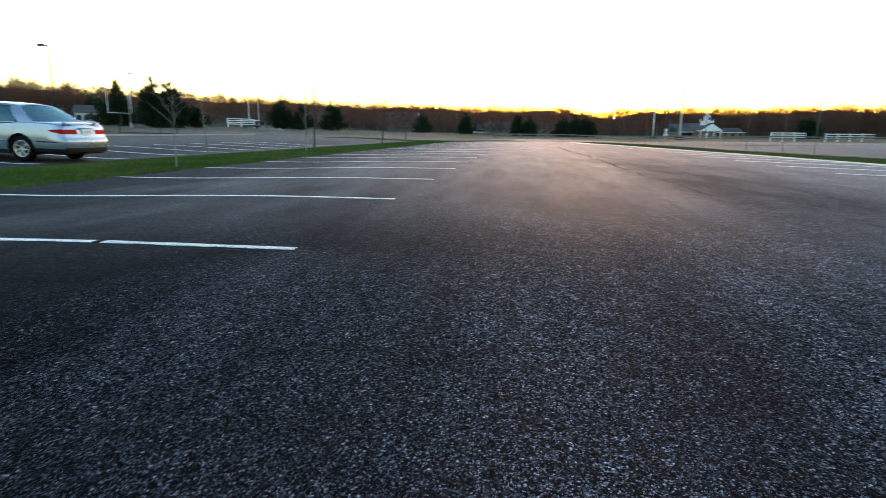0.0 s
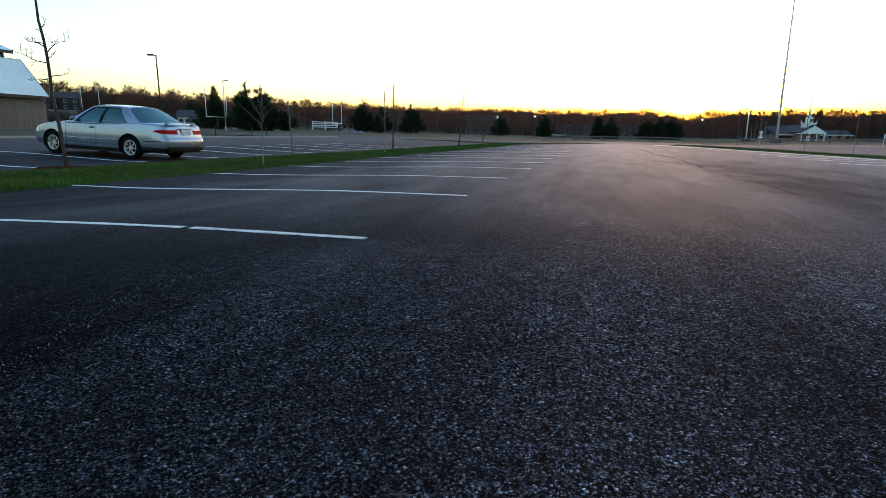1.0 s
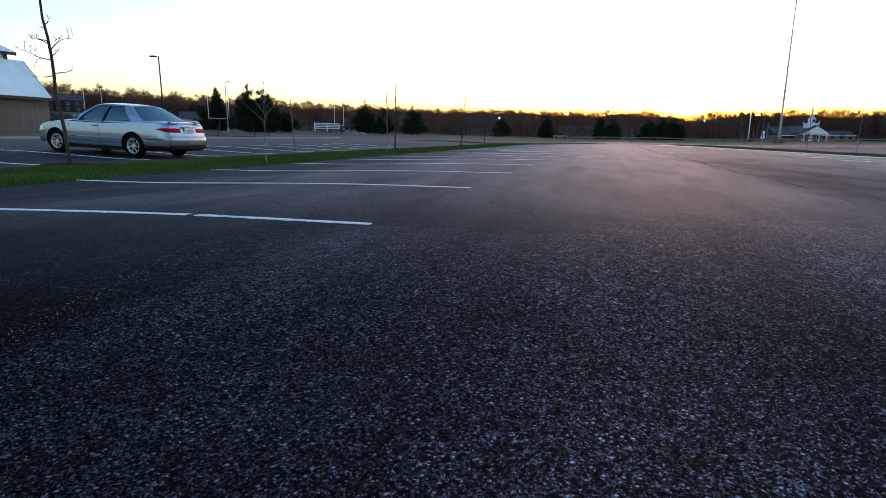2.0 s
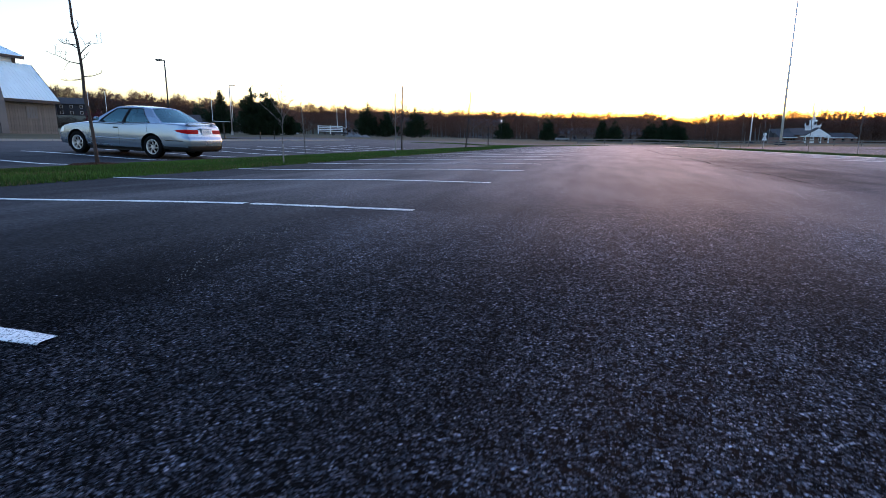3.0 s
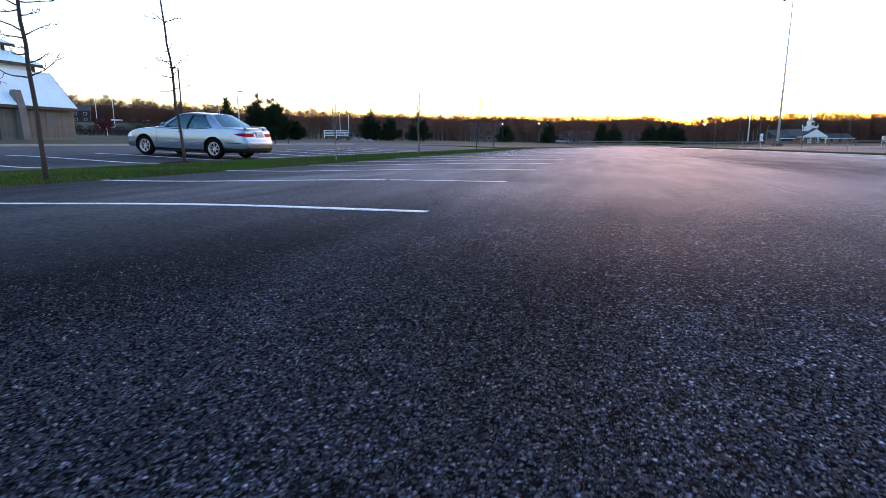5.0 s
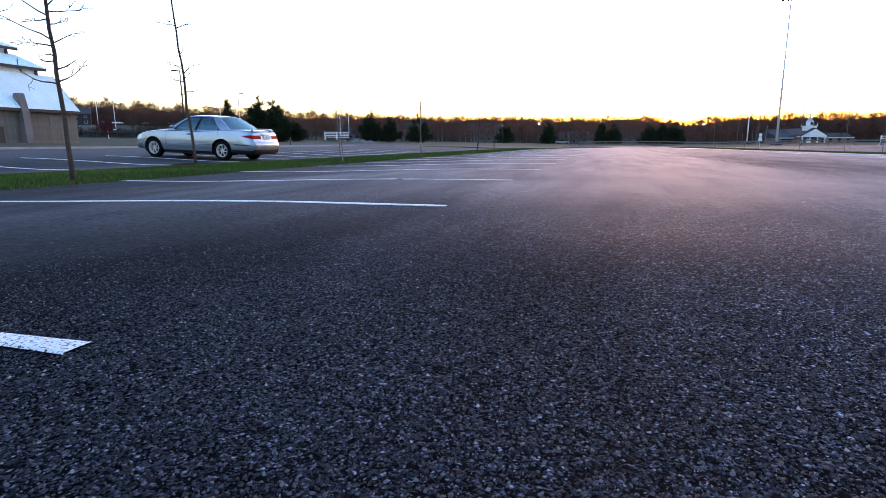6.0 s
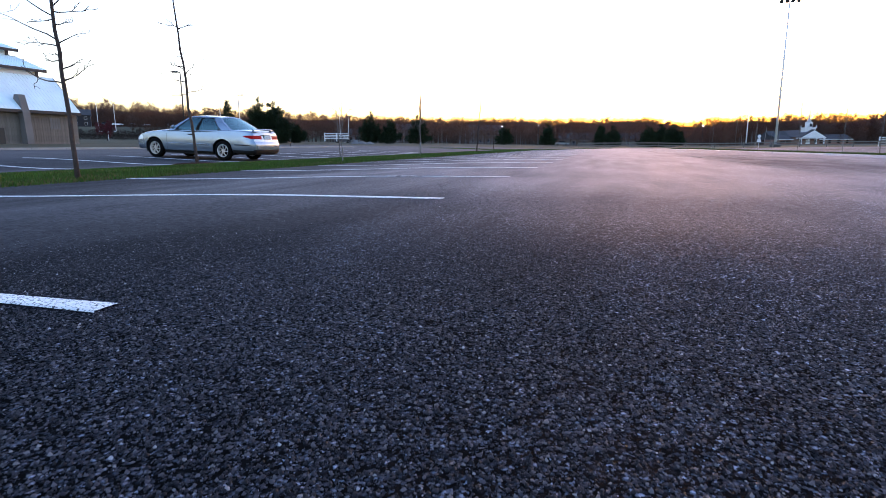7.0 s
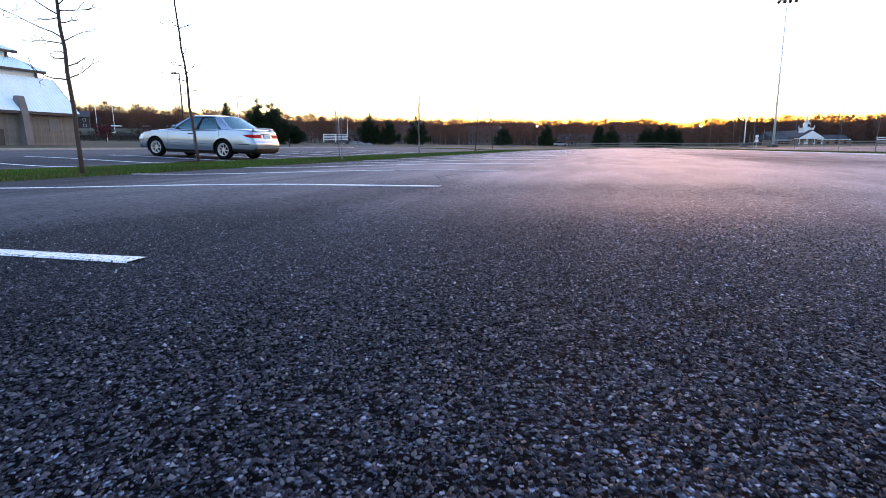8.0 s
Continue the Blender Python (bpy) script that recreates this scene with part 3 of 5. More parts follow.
PLATE = material("number_plate", (0.86, 0.87, 0.88), 0.4, 0, 0.05, 30)
PLATE_INK = material("plate_ink", (0.45, 0.47, 0.55), 0.5)
MIRROR = material("mirror_glass", (0.85, 0.85, 0.85), 0.03, 1.0)


def curve(x, pts):
    """Smooth run of a value through (x, v) points."""
    xs, vs = [p[0] for p in pts], [p[1] for p in pts]
    x = min(max(x, xs[0]), xs[-1])
    i = max(0, min(len(xs) - 2, int(np.searchsorted(xs, x)) - 1))
    n = len(xs)

    def slope(j):
        if j == 0 or j == n - 1:
            return 0.0 if n < 3 else (vs[1] - vs[0]) / (xs[1] - xs[0]) if j == 0 else (vs[-1] - vs[-2]) / (xs[-1] - xs[-2])
        return (vs[j + 1] - vs[j - 1]) / (xs[j + 1] - xs[j - 1])
    h = xs[i + 1] - xs[i]
    t = (x - xs[i]) / h
    a, b = slope(i) * h, slope(i + 1) * h
    return (2 * t ** 3 - 3 * t * t + 1) * vs[i] + (t ** 3 - 2 * t * t + t) * a + (-2 * t ** 3 + 3 * t * t) * vs[i + 1] + (t ** 3 - t * t) * b


FRONT_AXLE, TYRE_R = 2.67, 0.315
DECK = [(-1.10, 0.93), (-0.95, 0.985), (-0.35, 1.005), (0.1, 1.0), (1.0, 0.955), (2.05, 0.955), (2.3, 0.94), (2.8, 0.885), (3.2, 0.825), (3.45, 0.765), (3.6, 0.69)]
PLAN = [(-1.10, 0.665), (-1.0, 0.755), (-0.75, 0.835), (-0.2, 0.875), (1.2, 0.89), (2.4, 0.88), (3.0, 0.85), (3.35, 0.76), (3.52, 0.66), (3.6, 0.58)]


def sill(x):
    z = 0.235 if -0.4 < x < 3.05 else 0.27
    for cx in (0.0, FRONT_AXLE):
        r = 0.375
        if abs(x - cx) < r:
            z = max(z, TYRE_R + math.sqrt(r * r - (x - cx) ** 2) * 1.0)
    return z


def body_point(x, s):
    """s from 0 at the sill to 1 at the shoulder and 2 at the middle of the deck."""
    zd, w, zl = curve(x, DECK), curve(x, PLAN), sill(x)
    shoulder = zd - 0.075
    if s <= 1:
        z = zl + (shoulder - zl) * s
        y = w * (1 - 0.06 * max(0, (0.46 - z) / 0.25) ** 2 - 0.05 * max(0, (z - 0.58) / 0.4) ** 1.6)
    else:
        k = s - 1
        y0 = w * (1 - 0.05 * max(0, (shoulder - 0.58) / 0.4) ** 1.6)
        a = k * math.pi / 2
        y = y0 * (math.cos(a) ** 0.55 if k < 1 else 0.0)
        z = shoulder + (zd - shoulder) * math.sin(a) ** 0.75
    if x < -0.6:
        tail = curve(z, [(0.2, -1.06), (0.34, -1.10), (0.56, -1.105), (0.62, -1.07), (0.70, -1.05), (0.95, -0.99), (1.1, -0.99)])
        k = (-0.6 - x) / 0.5
        x = -0.6 - k * (-0.6 - tail)
    if x > 3.0:
        nose = curve(z, [(0.2, 3.52), (0.34, 3.61), (0.5, 3.62), (0.6, 3.60), (0.72, 3.53), (1.0, 3.46)])
        k = (x - 3.0) / 0.6
        x = 3.0 + k * (nose - 3.0)
    return Vector((x, y, z))


SEAMS = (-0.42, 0.14, 1.10, 2.15)


def body_piece(x, s):
    """Which panel a spot of the body skin belongs to; None is the gap between panels."""
    z = body_point(x, s).z
    for q in SEAMS[1:]:
        if abs(x - q) < 0.004 and s < 1.2 and (q != 0.14 or z > 0.70):
            return None
    if s > 1.02 and 0.2 < x < 2.1:
        return None
    if x < -0.38 and z < 0.365:
        return "lower_valance"
    if x < -0.55 and z < 0.62:
        return "rear_bumper"
    if x > 3.06 and z < 0.56:
        return "front_bumper"
    if x > 3.2 and 0.58 < z < 0.72 and s < 1:
        return "headlight"
    if s <= 1 and z < 0.275 and 0.36 < x < 2.32:
        return "sill"
    if s <= 1 and 0.14 < x < 1.10 and z > 0.27:
        return "rear_door"
    if s <= 1 and 1.10 < x < 2.15 and z > 0.27:
        return "front_door"
    if s > 1.1 and x > 2.3:
        return "bonnet"
    if s > 1.1 and x < -0.1:
        return "boot_lid"
    if s > 1.02 and 2.0 < x <= 2.3:
        return "cowl"
    return "front_fender" if x > 2.12 else "rear_quarter" if x < 0.14 else "rocker"


def sedan(m):
    car = thing("car", m, "silver four-door sedan parked nose away beside the grass island", "car")
    xs = sorted(set([round(v, 4) for v in np.linspace(-1.10, 3.6, 131)] + [q + d for q in SEAMS for d in (-0.005, 0.005)]))
    ss = list(np.linspace(0, 1, 17)) + list(np.linspace(1.06, 2, 10))
    bms = {}
    for side in (1, -1):
        cache = {}
        for i in range(len(xs) - 1):
            for j in range(len(ss) - 1):
                kind = body_piece((xs[i] + xs[i + 1]) / 2, (ss[j] + ss[j + 1]) / 2)
                if kind is None:
                    continue
                if kind not in ("bonnet", "boot_lid", "rear_bumper", "lower_valance", "front_bumper", "cowl"):
                    kind += "|%d" % side
                bm, vmap = bms.setdefault(kind, (bmesh.new(), {}))
                quad = []
                for a, b in ((i, j), (i + 1, j), (i + 1, j + 1), (i, j + 1)):
                    key = (a, b, side)
                    if key not in vmap:
                        p = cache.get((a, b)) or body_point(xs[a], ss[b])
                        cache[(a, b)] = p
                        push = 0.006 if kind.startswith("head") else 0.0
                        vmap[key] = bm.verts.new((p.x, side * (p.y + push), p.z))
                    quad.append(vmap[key])
                try:
                    bm.faces.new(quad)
                except ValueError:
                    pass
    # tail and nose faces close the skin
    for end, x in (("rear", -1.10), ("front", 3.6)):
        col = [body_point(x, s) for s in ss]
        nj = 12
        for j in range(len(ss) - 1):
            for k in range(-nj, nj):
                f0, f1 = k / nj, (k + 1) / nj
                fm, zm = abs(f0 + f1) / 2, (col[j].z + col[j + 1].z) / 2
                if end == "rear":
                    kind = "lower_valance" if zm < 0.365 else "rear_bumper" if zm < 0.62 else "boot_lid"
                else:
                    kind = "front_bumper" if zm < 0.56 else "grille_panel"
                    if zm > 0.58 and fm > 0.45:
                        kind = "headlight|%d" % (1 if k >= 0 else -1)
                bm, vmap = bms.setdefault(kind, (bmesh.new(), {}))
                bow = 0.05 if end == "front" else -0.035

                def spot(p, f):
                    return (p.x + bow * (1 - f * f), p.y * f, p.z)
                bm.faces.new([bm.verts.new(spot(*a)) for a in ((col[j], f0), (col[j], f1), (col[j + 1], f1), (col[j + 1], f0))])
    mats = {"lower_valance": (TRIM, "black lower edge of the rear bumper"), "sill": (TRIM, "black sill panel"), "headlight": (LENS_CLEAR, "clear headlight lens")}
    for kind, (bm, _) in bms.items():
        bmesh.ops.remove_doubles(bm, verts=bm.verts, dist=0.0015)
        name = kind.split("|")[0]
        mat, label = mats.get(name, (SILVER, ""))
        part(name, bm, mat, car, label, True)
    # dark shell behind the panel gaps, floor and wheel wells
    bm = bmesh.new()
    box(bm, (-0.95, -0.66, 0.21), (-0.39, 0.66, 0.86))
    box(bm, (0.39, -0.80, 0.17), (2.28, 0.80, 0.80))
    box(bm, (3.06, -0.55, 0.28), (3.4, 0.55, 0.55))
    box(bm, (-0.39, -0.55, 0.25), (3.06, 0.55, 0.7))
    part("underbody", bm, TRIM, car, "black underbody and wheel wells")

    for ax in (0.0, FRONT_AXLE):
        for s in (1, -1):
            bm = bmesh.new()
            arc = [(ax + 0.372 * math.cos(a), TYRE_R + 0.372 * math.sin(a)) for a in np.linspace(-0.35, math.pi + 0.35, 22)]
            for (xa, za), (xb, zb) in zip(arc, arc[1:]):
                bm.faces.new([bm.verts.new(v) for v in ((xa, s * 0.5, za), (xb, s * 0.5, zb), (xb, s * 0.835, zb), (xa, s * 0.835, za))])
            bm.faces.new([bm.verts.new((xa, s * 0.5, za)) for xa, za in arc])
            bmesh.ops.remove_doubles(bm, verts=bm.verts, dist=0.001)
            part("wheel_liner", bm, TRIM, car, "black wheel arch liner")

    # greenhouse
    def belt(x):
        p = body_point(x, 1.12)
        return Vector((x, p.y - 0.015, p.z))
    roof_line = [(0.10, 1.335), (0.35, 1.392), (0.8, 1.418), (1.2, 1.412), (1.45, 1.385)]
    BASE0, BASE1, TOP0, TOP1 = -0.32, 2.12, 0.26, 1.42

    def side_point(u, v):
        b = belt(BASE0 + (BASE1 - BASE0) * u)
        tx = TOP0 + (TOP1 - TOP0) * u
        t = Vector((tx, 0.575 - 0.03 * (2 * u - 1) ** 2, curve(tx, roof_line) - 0.025))
        p = b.lerp(t, v)
        p.y += 0.045 * math.sin(v * math.pi)
        return p

    def patch(fn, u0, u1, v0, v1, nu, nv, bm):
        grid = [[bm.verts.new(fn(u0(j / nv) + (u1(j / nv) - u0(j / nv)) * i / nu, v0 + (v1 - v0) * j / nv)) for i in range(nu + 1)] for j in range(nv + 1)]
        for j in range(nv):
            for i in range(nu):
                bm.faces.new((grid[j][i], grid[j][i + 1], grid[j + 1][i + 1], grid[j + 1][i]))
        return bm
    # window openings as limits of u along the height
    def lim(a, b):
        return lambda v: a + (b - a) * v
    for s in (1, -1):
        fn = lambda u, v, s=s: (lambda p: Vector((p.x, p.y * s, p.z)))(side_point(u, v))
        gl = lambda u, v, s=s: (lambda p: Vector((p.x, (p.y - 0.012) * s, p.z)))(side_point(u, v))
        bands = [(lim(0.0, 0.0), lim(0.15, 0.20)), (lim(0.525, 0.512), lim(0.552, 0.536)), (lim(0.905, 0.905), lim(1.0, 1.0))]
        part("centre_pillar", patch(fn, *bands[1], 0.0, 0.95, 3, 6, bmesh.new()), TRIM, car, "black centre pillar", True)
        for a, b in (bands[0], bands[2]):
            part("pillar", patch(fn, a, b, 0, 1, 5, 8, bmesh.new()), SILVER, car, "", True)
        bm = bmesh.new()
        patch(fn, *bands[1], 0.9, 1, 2, 2, bm)
        for a, b in ((bands[0][1], bands[1][0]), (bands[1][1], bands[2][0])):
            patch(fn, a, b, 0.90, 1, 8, 2, bm)
            patch(fn, a, b, 0.0, 0.06, 8, 1, bm)
        bmesh.ops.remove_doubles(bm, verts=bm.verts, dist=0.001)
        part("roof_rail", bm, SILVER, car, "", True)
        for a, b in ((bands[0][1], bands[1][0]), (bands[1][1], bands[2][0])):
            part("side_window", patch(gl, a, b, 0.04, 0.92, 8, 6, bmesh.new()), CAR_GLASS, car, "tinted side window glass", True)
        for a, b in ((bands[0][1], bands[1][0]), (bands[1][1], bands[2][0])):
            bm = bmesh.new()
            for v in (0.06, 0.90):
                pts = [fn(a(v) + (b(v) - a(v)) * i / 8, v) for i in range(9)]
                tube(bm, pts, [0.008] * 9, 5)
            for lm in (a, b):
                tube(bm, [fn(lm(v), v) for v in np.linspace(0.06, 0.9, 7)], [0.010] * 7, 5)
            part("window_seal", bm, TRIM, car, "black rubber window seal")
        # waist moulding, handles, mirror
        for a, b in ((0.40, 1.09), (1.11, 2.14)):
            bm = bmesh.new()
            xs2 = [x for x in np.linspace(a, b, 14) if abs(x) > 0.37 and abs(x - FRONT_AXLE) > 0.37 and x > 0.3]
            if len(xs2) > 1:
                tube(bm, [(x, s * (curve(x, PLAN) + 0.006), 0.50) for x in xs2], [0.016] * len(xs2), 6)
            part("side_moulding", bm, SILVER, car, "", True)
        for hx in (0.17, 1.15):
            bm = bmesh.new()
            yb = body_point(hx, 0.86)
            box(bm, (hx - 0.02, s * (yb.y - 0.005) - 0.014, 0.775), (hx + 0.16, s * (yb.y - 0.005) + 0.014, 0.815), None, 0.008)
            part("door_handle", bm, TRIM, car, "dark door handle")
        bm = bmesh.new()
        box(bm, (1.78, min(s * 0.84, s * 1.0), 0.955), (1.89, max(s * 0.84, s * 1.0), 1.065), None, 0.045)
        mir = part("door_mirror", bm, SILVER, car)
        bm = bmesh.new()
        box(bm, (1.772, min(s * 0.875, s * 0.97), 0.98), (1.778, max(s * 0.875, s * 0.97), 1.045))
        part("mirror_face", bm, MIRROR, mir, "mirror glass")
    bm = bmesh.new()
    grid = [[bm.verts.new(body_point(x, s) + Vector((0, 0.004, 0))) for x in np.linspace(-0.27, -0.11, 5)] for s in np.linspace(0.76, 0.97, 5)]
    for r, o in zip(grid, grid[1:]):
        for k in range(4):
            bm.faces.new((r[k], r[k + 1], o[k + 1], o[k]))
    part("fuel_flap", bm, SILVER, car, "", True)
    # roof and screens
    bm = bmesh.new()
    n = 12
    rows = []
    for i in range(n + 1):
        u = i / n
        e = side_point(u, 1.0)
        top = curve(e.x, roof_line)
        rows.append([bm.verts.new((e.x, e.y * f, e.z + (top - e.z + 0.012) * (1 - abs(f) ** 2.6))) for f in np.linspace(-1, 1, 13)])
    for r, q in zip(rows, rows[1:]):
        for k in range(12):
            bm.faces.new((r[k], q[k], q[k + 1], r[k + 1]))
    part("roof", bm, SILVER, car, "", True)
    for name, u, bulge in (("rear_screen", 0.0, -0.07), ("windscreen", 1.0, 0.10)):
        for nm, mat, f0, f1, v0, v1, off in ((name, CAR_GLASS, -0.93, 0.93, 0.05, 0.95, -0.006), ("screen_frame", SILVER, 0, 0, 0, 0, 0)):
            bm = bmesh.new()
            def sp(f, v, off=off):
                p = side_point(u, v)
                q = (1 - abs(f) ** 2.2)
                zz = p.z + q * (0.03 + 0.02 * v)
                return Vector((p.x + bulge * q * (1 - 0.6 * v), p.y * f, zz + off))
            rings = [(f0, f1, v0, v1)] if nm == name else [(-1, -0.92, 0, 1), (0.92, 1, 0, 1), (-0.93, 0.93, 0, 0.06), (-0.93, 0.93, 0.94, 1)]
            for a, b, c, d in rings:
                grid = [[bm.verts.new(sp(a + (b - a) * i / 12, c + (d - c) * j / 8)) for i in range(13)] for j in range(9)]
                for j in range(8):
                    for i in range(12):
                        bm.faces.new((grid[j][i], grid[j][i + 1], grid[j + 1][i + 1], grid[j + 1][i]))
            part(nm, bm, mat, car, "tinted screen glass" if nm == name else "", True)
    # cabin
    part("cabin_floor", box(bmesh.new(), (-0.30, -0.74, 0.70), (2.2, 0.74, 0.74)), CABIN, car, "dark cabin floor")
    part("dashboard", box(bmesh.new(), (1.75, -0.70, 0.72), (2.15, 0.70, 0.97), None, 0.05), CABIN, car, "dark dashboard")
    part("parcel_shelf", box(bmesh.new(), (-0.38, -0.66, 0.86), (0.25, 0.66, 0.985), None, 0.03), CABIN, car, "dark parcel shelf")
    for y in (-0.37, 0.37):
        bm = box(bmesh.new(), (0.95, y - 0.25, 0.55), (1.45, y + 0.25, 0.75), None, 0.05)
        box(bm, (-0.09, -0.24, 0), (0.09, 0.24, 0.52), pose(1.0, y, 0.68, 0, -14, 0), 0.06)
        seat = part("front_seat", bm, CABIN, car, "dark cloth front seat")
        part("headrest", box(bmesh.new(), (-0.05, -0.12, 0), (0.05, 0.12, 0.17), pose(0.87, y, 1.2, 0, -14, 0), 0.04), CABIN, seat)
    part("rear_bench", box(bmesh.new(), (-0.09, -0.60, 0), (0.09, 0.60, 0.48), pose(0.27, 0, 0.68, 0, -20, 0), 0.06), CABIN, car, "dark cloth rear bench")
    # dark rubbing strip round the rear bumper
    for s in (1, -1):
        pts = [body_point(x, 0.52) for x in np.linspace(-0.97, -0.45, 9)]
        bm = tube(bmesh.new(), [(p.x, s * (p.y + 0.003), 0.515) for p in pts], [0.013] * 9, 6)
        part("rubbing_strip", bm, TRIM, car, "dark bumper rubbing strip", True)
    # leaf-shaped tail lights that wrap round the corners
    def at_height(x, z):
        zl = sill(x)
        return body_point(x, (z - zl) / (curve(x, DECK) - 0.075 - zl))

    def lens(bm, fn, n):
        grid = [[bm.verts.new(fn(i / n, j / 6 * 2 - 1)) for j in range(7)] for i in range(n + 1)]
        for g0, g1 in zip(grid, grid[1:]):
            for j in range(6):
                bm.faces.new((g0[j], g0[j + 1], g1[j + 1], g1[j]))
        bmesh.ops.remove_doubles(bm, verts=bm.verts, dist=0.0008)
        return bm
    for s in (1, -1):
        def flank(k, j, s=s):
            p = at_height(-1.10 + 0.34 * k, 0.772 + 0.016 * k + 0.054 * j * (1 - k ** 1.7))
            return (p.x - 0.004, s * (p.y + 0.007), p.z)

        def back(f, j, s=s):
            p = at_height(-1.10, 0.772 + 0.054 * j)
            return (p.x - 0.035 * (1 - f * f) - 0.008, s * p.y * f, p.z)
        bm = lens(bmesh.new(), flank, 12)
        lens(bm, lambda k, j: back(1 - 0.56 * k, j), 8)
        lamp = part("tail_light", bm, LENS_RED, car, "red wrap-round tail light lens", True)
        part("reversing_light", lens(bmesh.new(), lambda k, j: back(0.435 - 0.12 * k, j * 0.92), 4), LENS_CLEAR, lamp, "clear reversing lens", True)
    # tail details
    bm = bmesh.new()
    pts = [(-0.93 - 0.06 * (1 - (y / 0.66) ** 2), y, 1.022 - 0.045 * (y / 0.62) ** 4) for y in np.linspace(-0.62, 0.62, 23)]
    rows = []
    for x, y, z in pts:
        k = 1 - 0.85 * abs(y / 0.62) ** 4
        rows.append([bm.verts.new((x + dx * k, y, z + dz * k)) for dx, dz in ((-0.07, 0.004), (-0.05, 0.02), (0.05, 0.012), (0.09, -0.006), (0.03, -0.014), (-0.06, -0.010))])
    for r, q in zip(rows, rows[1:]):
        for k in range(6):
            bm.faces.new((r[k], r[(k + 1) % 6], q[(k + 1) % 6], q[k]))
    bm.faces.new(rows[0])
    bm.faces.new(rows[-1][::-1])
    for y in (-0.48, 0.48):
        box(bm, (-0.92, y - 0.02, 0.96), (-0.86, y + 0.02, 1.02), None, 0.008)
    part("spoiler", bm, SILVER, car, "arched boot spoiler", True)
    bm = bmesh.new()
    box(bm, (-1.100, -0.155, 0.695), (-1.07, 0.155, 0.845), None, 0.004)
    plate = part("number_plate", bm, PLATE, car, "pale number plate")
    bm = bmesh.new()
    for k in range(6):
        box(bm, (-1.103, -0.115 + k * 0.04, 0.74), (-1.1005, -0.088 + k * 0.04, 0.80))
    part("plate_bars", bm, PLATE_INK, plate)
    bm = bmesh.new()
    box(bm, (-1.095, -0.24, 0.85), (-1.05, 0.24, 0.872), None, 0.006)
    part("plate_trim", bm, SILVER, car)
    bm = bmesh.new()
    tube(bm, [(-1.08, -0.45, 0.24), (-0.9, -0.45, 0.25)], [0.025, 0.025], 10)
    part("exhaust", bm, TRIM, car)
    bm = bmesh.new()
    box(bm, (-1.04, -0.62, 0.22), (-0.95, 0.62, 0.32), None, 0.02)
    part("rear_valance", bm, TRIM, car, "dark lower valance")
    # wheels
    for ax in (0.0, FRONT_AXLE):
        for s in (1, -1):
            hub = Matrix.Translation((ax, s * 0.765, TYRE_R)) @ Euler((radians(-90 * s), 0, 0)).to_matrix().to_4x4()
            bm = lathe(bmesh.new(), [(0.205, -0.09), (0.24, -0.1), (0.295, -0.095), (0.312, -0.07), (0.315, 0), (0.312, 0.07), (0.295, 0.095), (0.24, 0.1), (0.205, 0.085)], hub, 40, True)
            wheel = part("wheel", bm, RUBBER, car, "black tyre", True)
            bm = lathe(bmesh.new(), [(0.207, -0.08), (0.207, 0.088), (0.195, 0.094), (0.185, 0.085), (0.18, 0.0), (0.18, -0.08)], hub, 40, True)
            part("rim", bm, ALLOY, wheel, "silver alloy rim", True)
            part("hub_cap", lathe(bmesh.new(), [(0.0, 0.075), (0.045, 0.075), (0.055, 0.06), (0.055, 0.02)], hub, 20), ALLOY, wheel)
            for k in range(7):
                bm = bmesh.new()
                a = k * math.tau / 7
                sp = hub @ Matrix.Rotation(a, 4, 'Z')
                radii = (0.035, 0.085, 0.135, 0.192)
                rim_side = [(q * math.cos(w), q * math.sin(w)) for q, w in zip(radii, (-0.28, 0.02, 0.20, 0.30))]
                far_side = [(q * math.cos(w), q * math.sin(w)) for q, w in zip(radii, (0.40, 0.24, 0.36, 0.46))]
                o = rim_side + far_side[::-1]
                lo = [bm.verts.new(sp @ Vector((x, y, 0.04))) for x, y in o]
                hi = [bm.verts.new(sp @ Vector((x, y, 0.070 + 0.07 * math.hypot(x, y)))) for x, y in o]
                for q in range(3):
                    bm.faces.new((hi[q], hi[q + 1], hi[6 - q], hi[7 - q]))
                for q in range(8):
                    bm.faces.new((lo[q], lo[(q + 1) % 8], hi[(q + 1) % 8], hi[q]))
                part("spoke", bm, ALLOY, wheel)
            bm = lathe(bmesh.new(), [(0.18, 0.0), (0.0, 0.0)], hub, 24)
            part("brake_disc", bm, TRIM, wheel, "dark brake behind the spokes")
    return car


sedan(pose(-10.82, 9.62, gz(-10.72, 9.6), 0, -2.5, 180))


# ---- young trees on the island ----
RIGHT, AWAY = Vector((0.96, 0.28, 0)), Vector((-0.28, 0.96, 0))


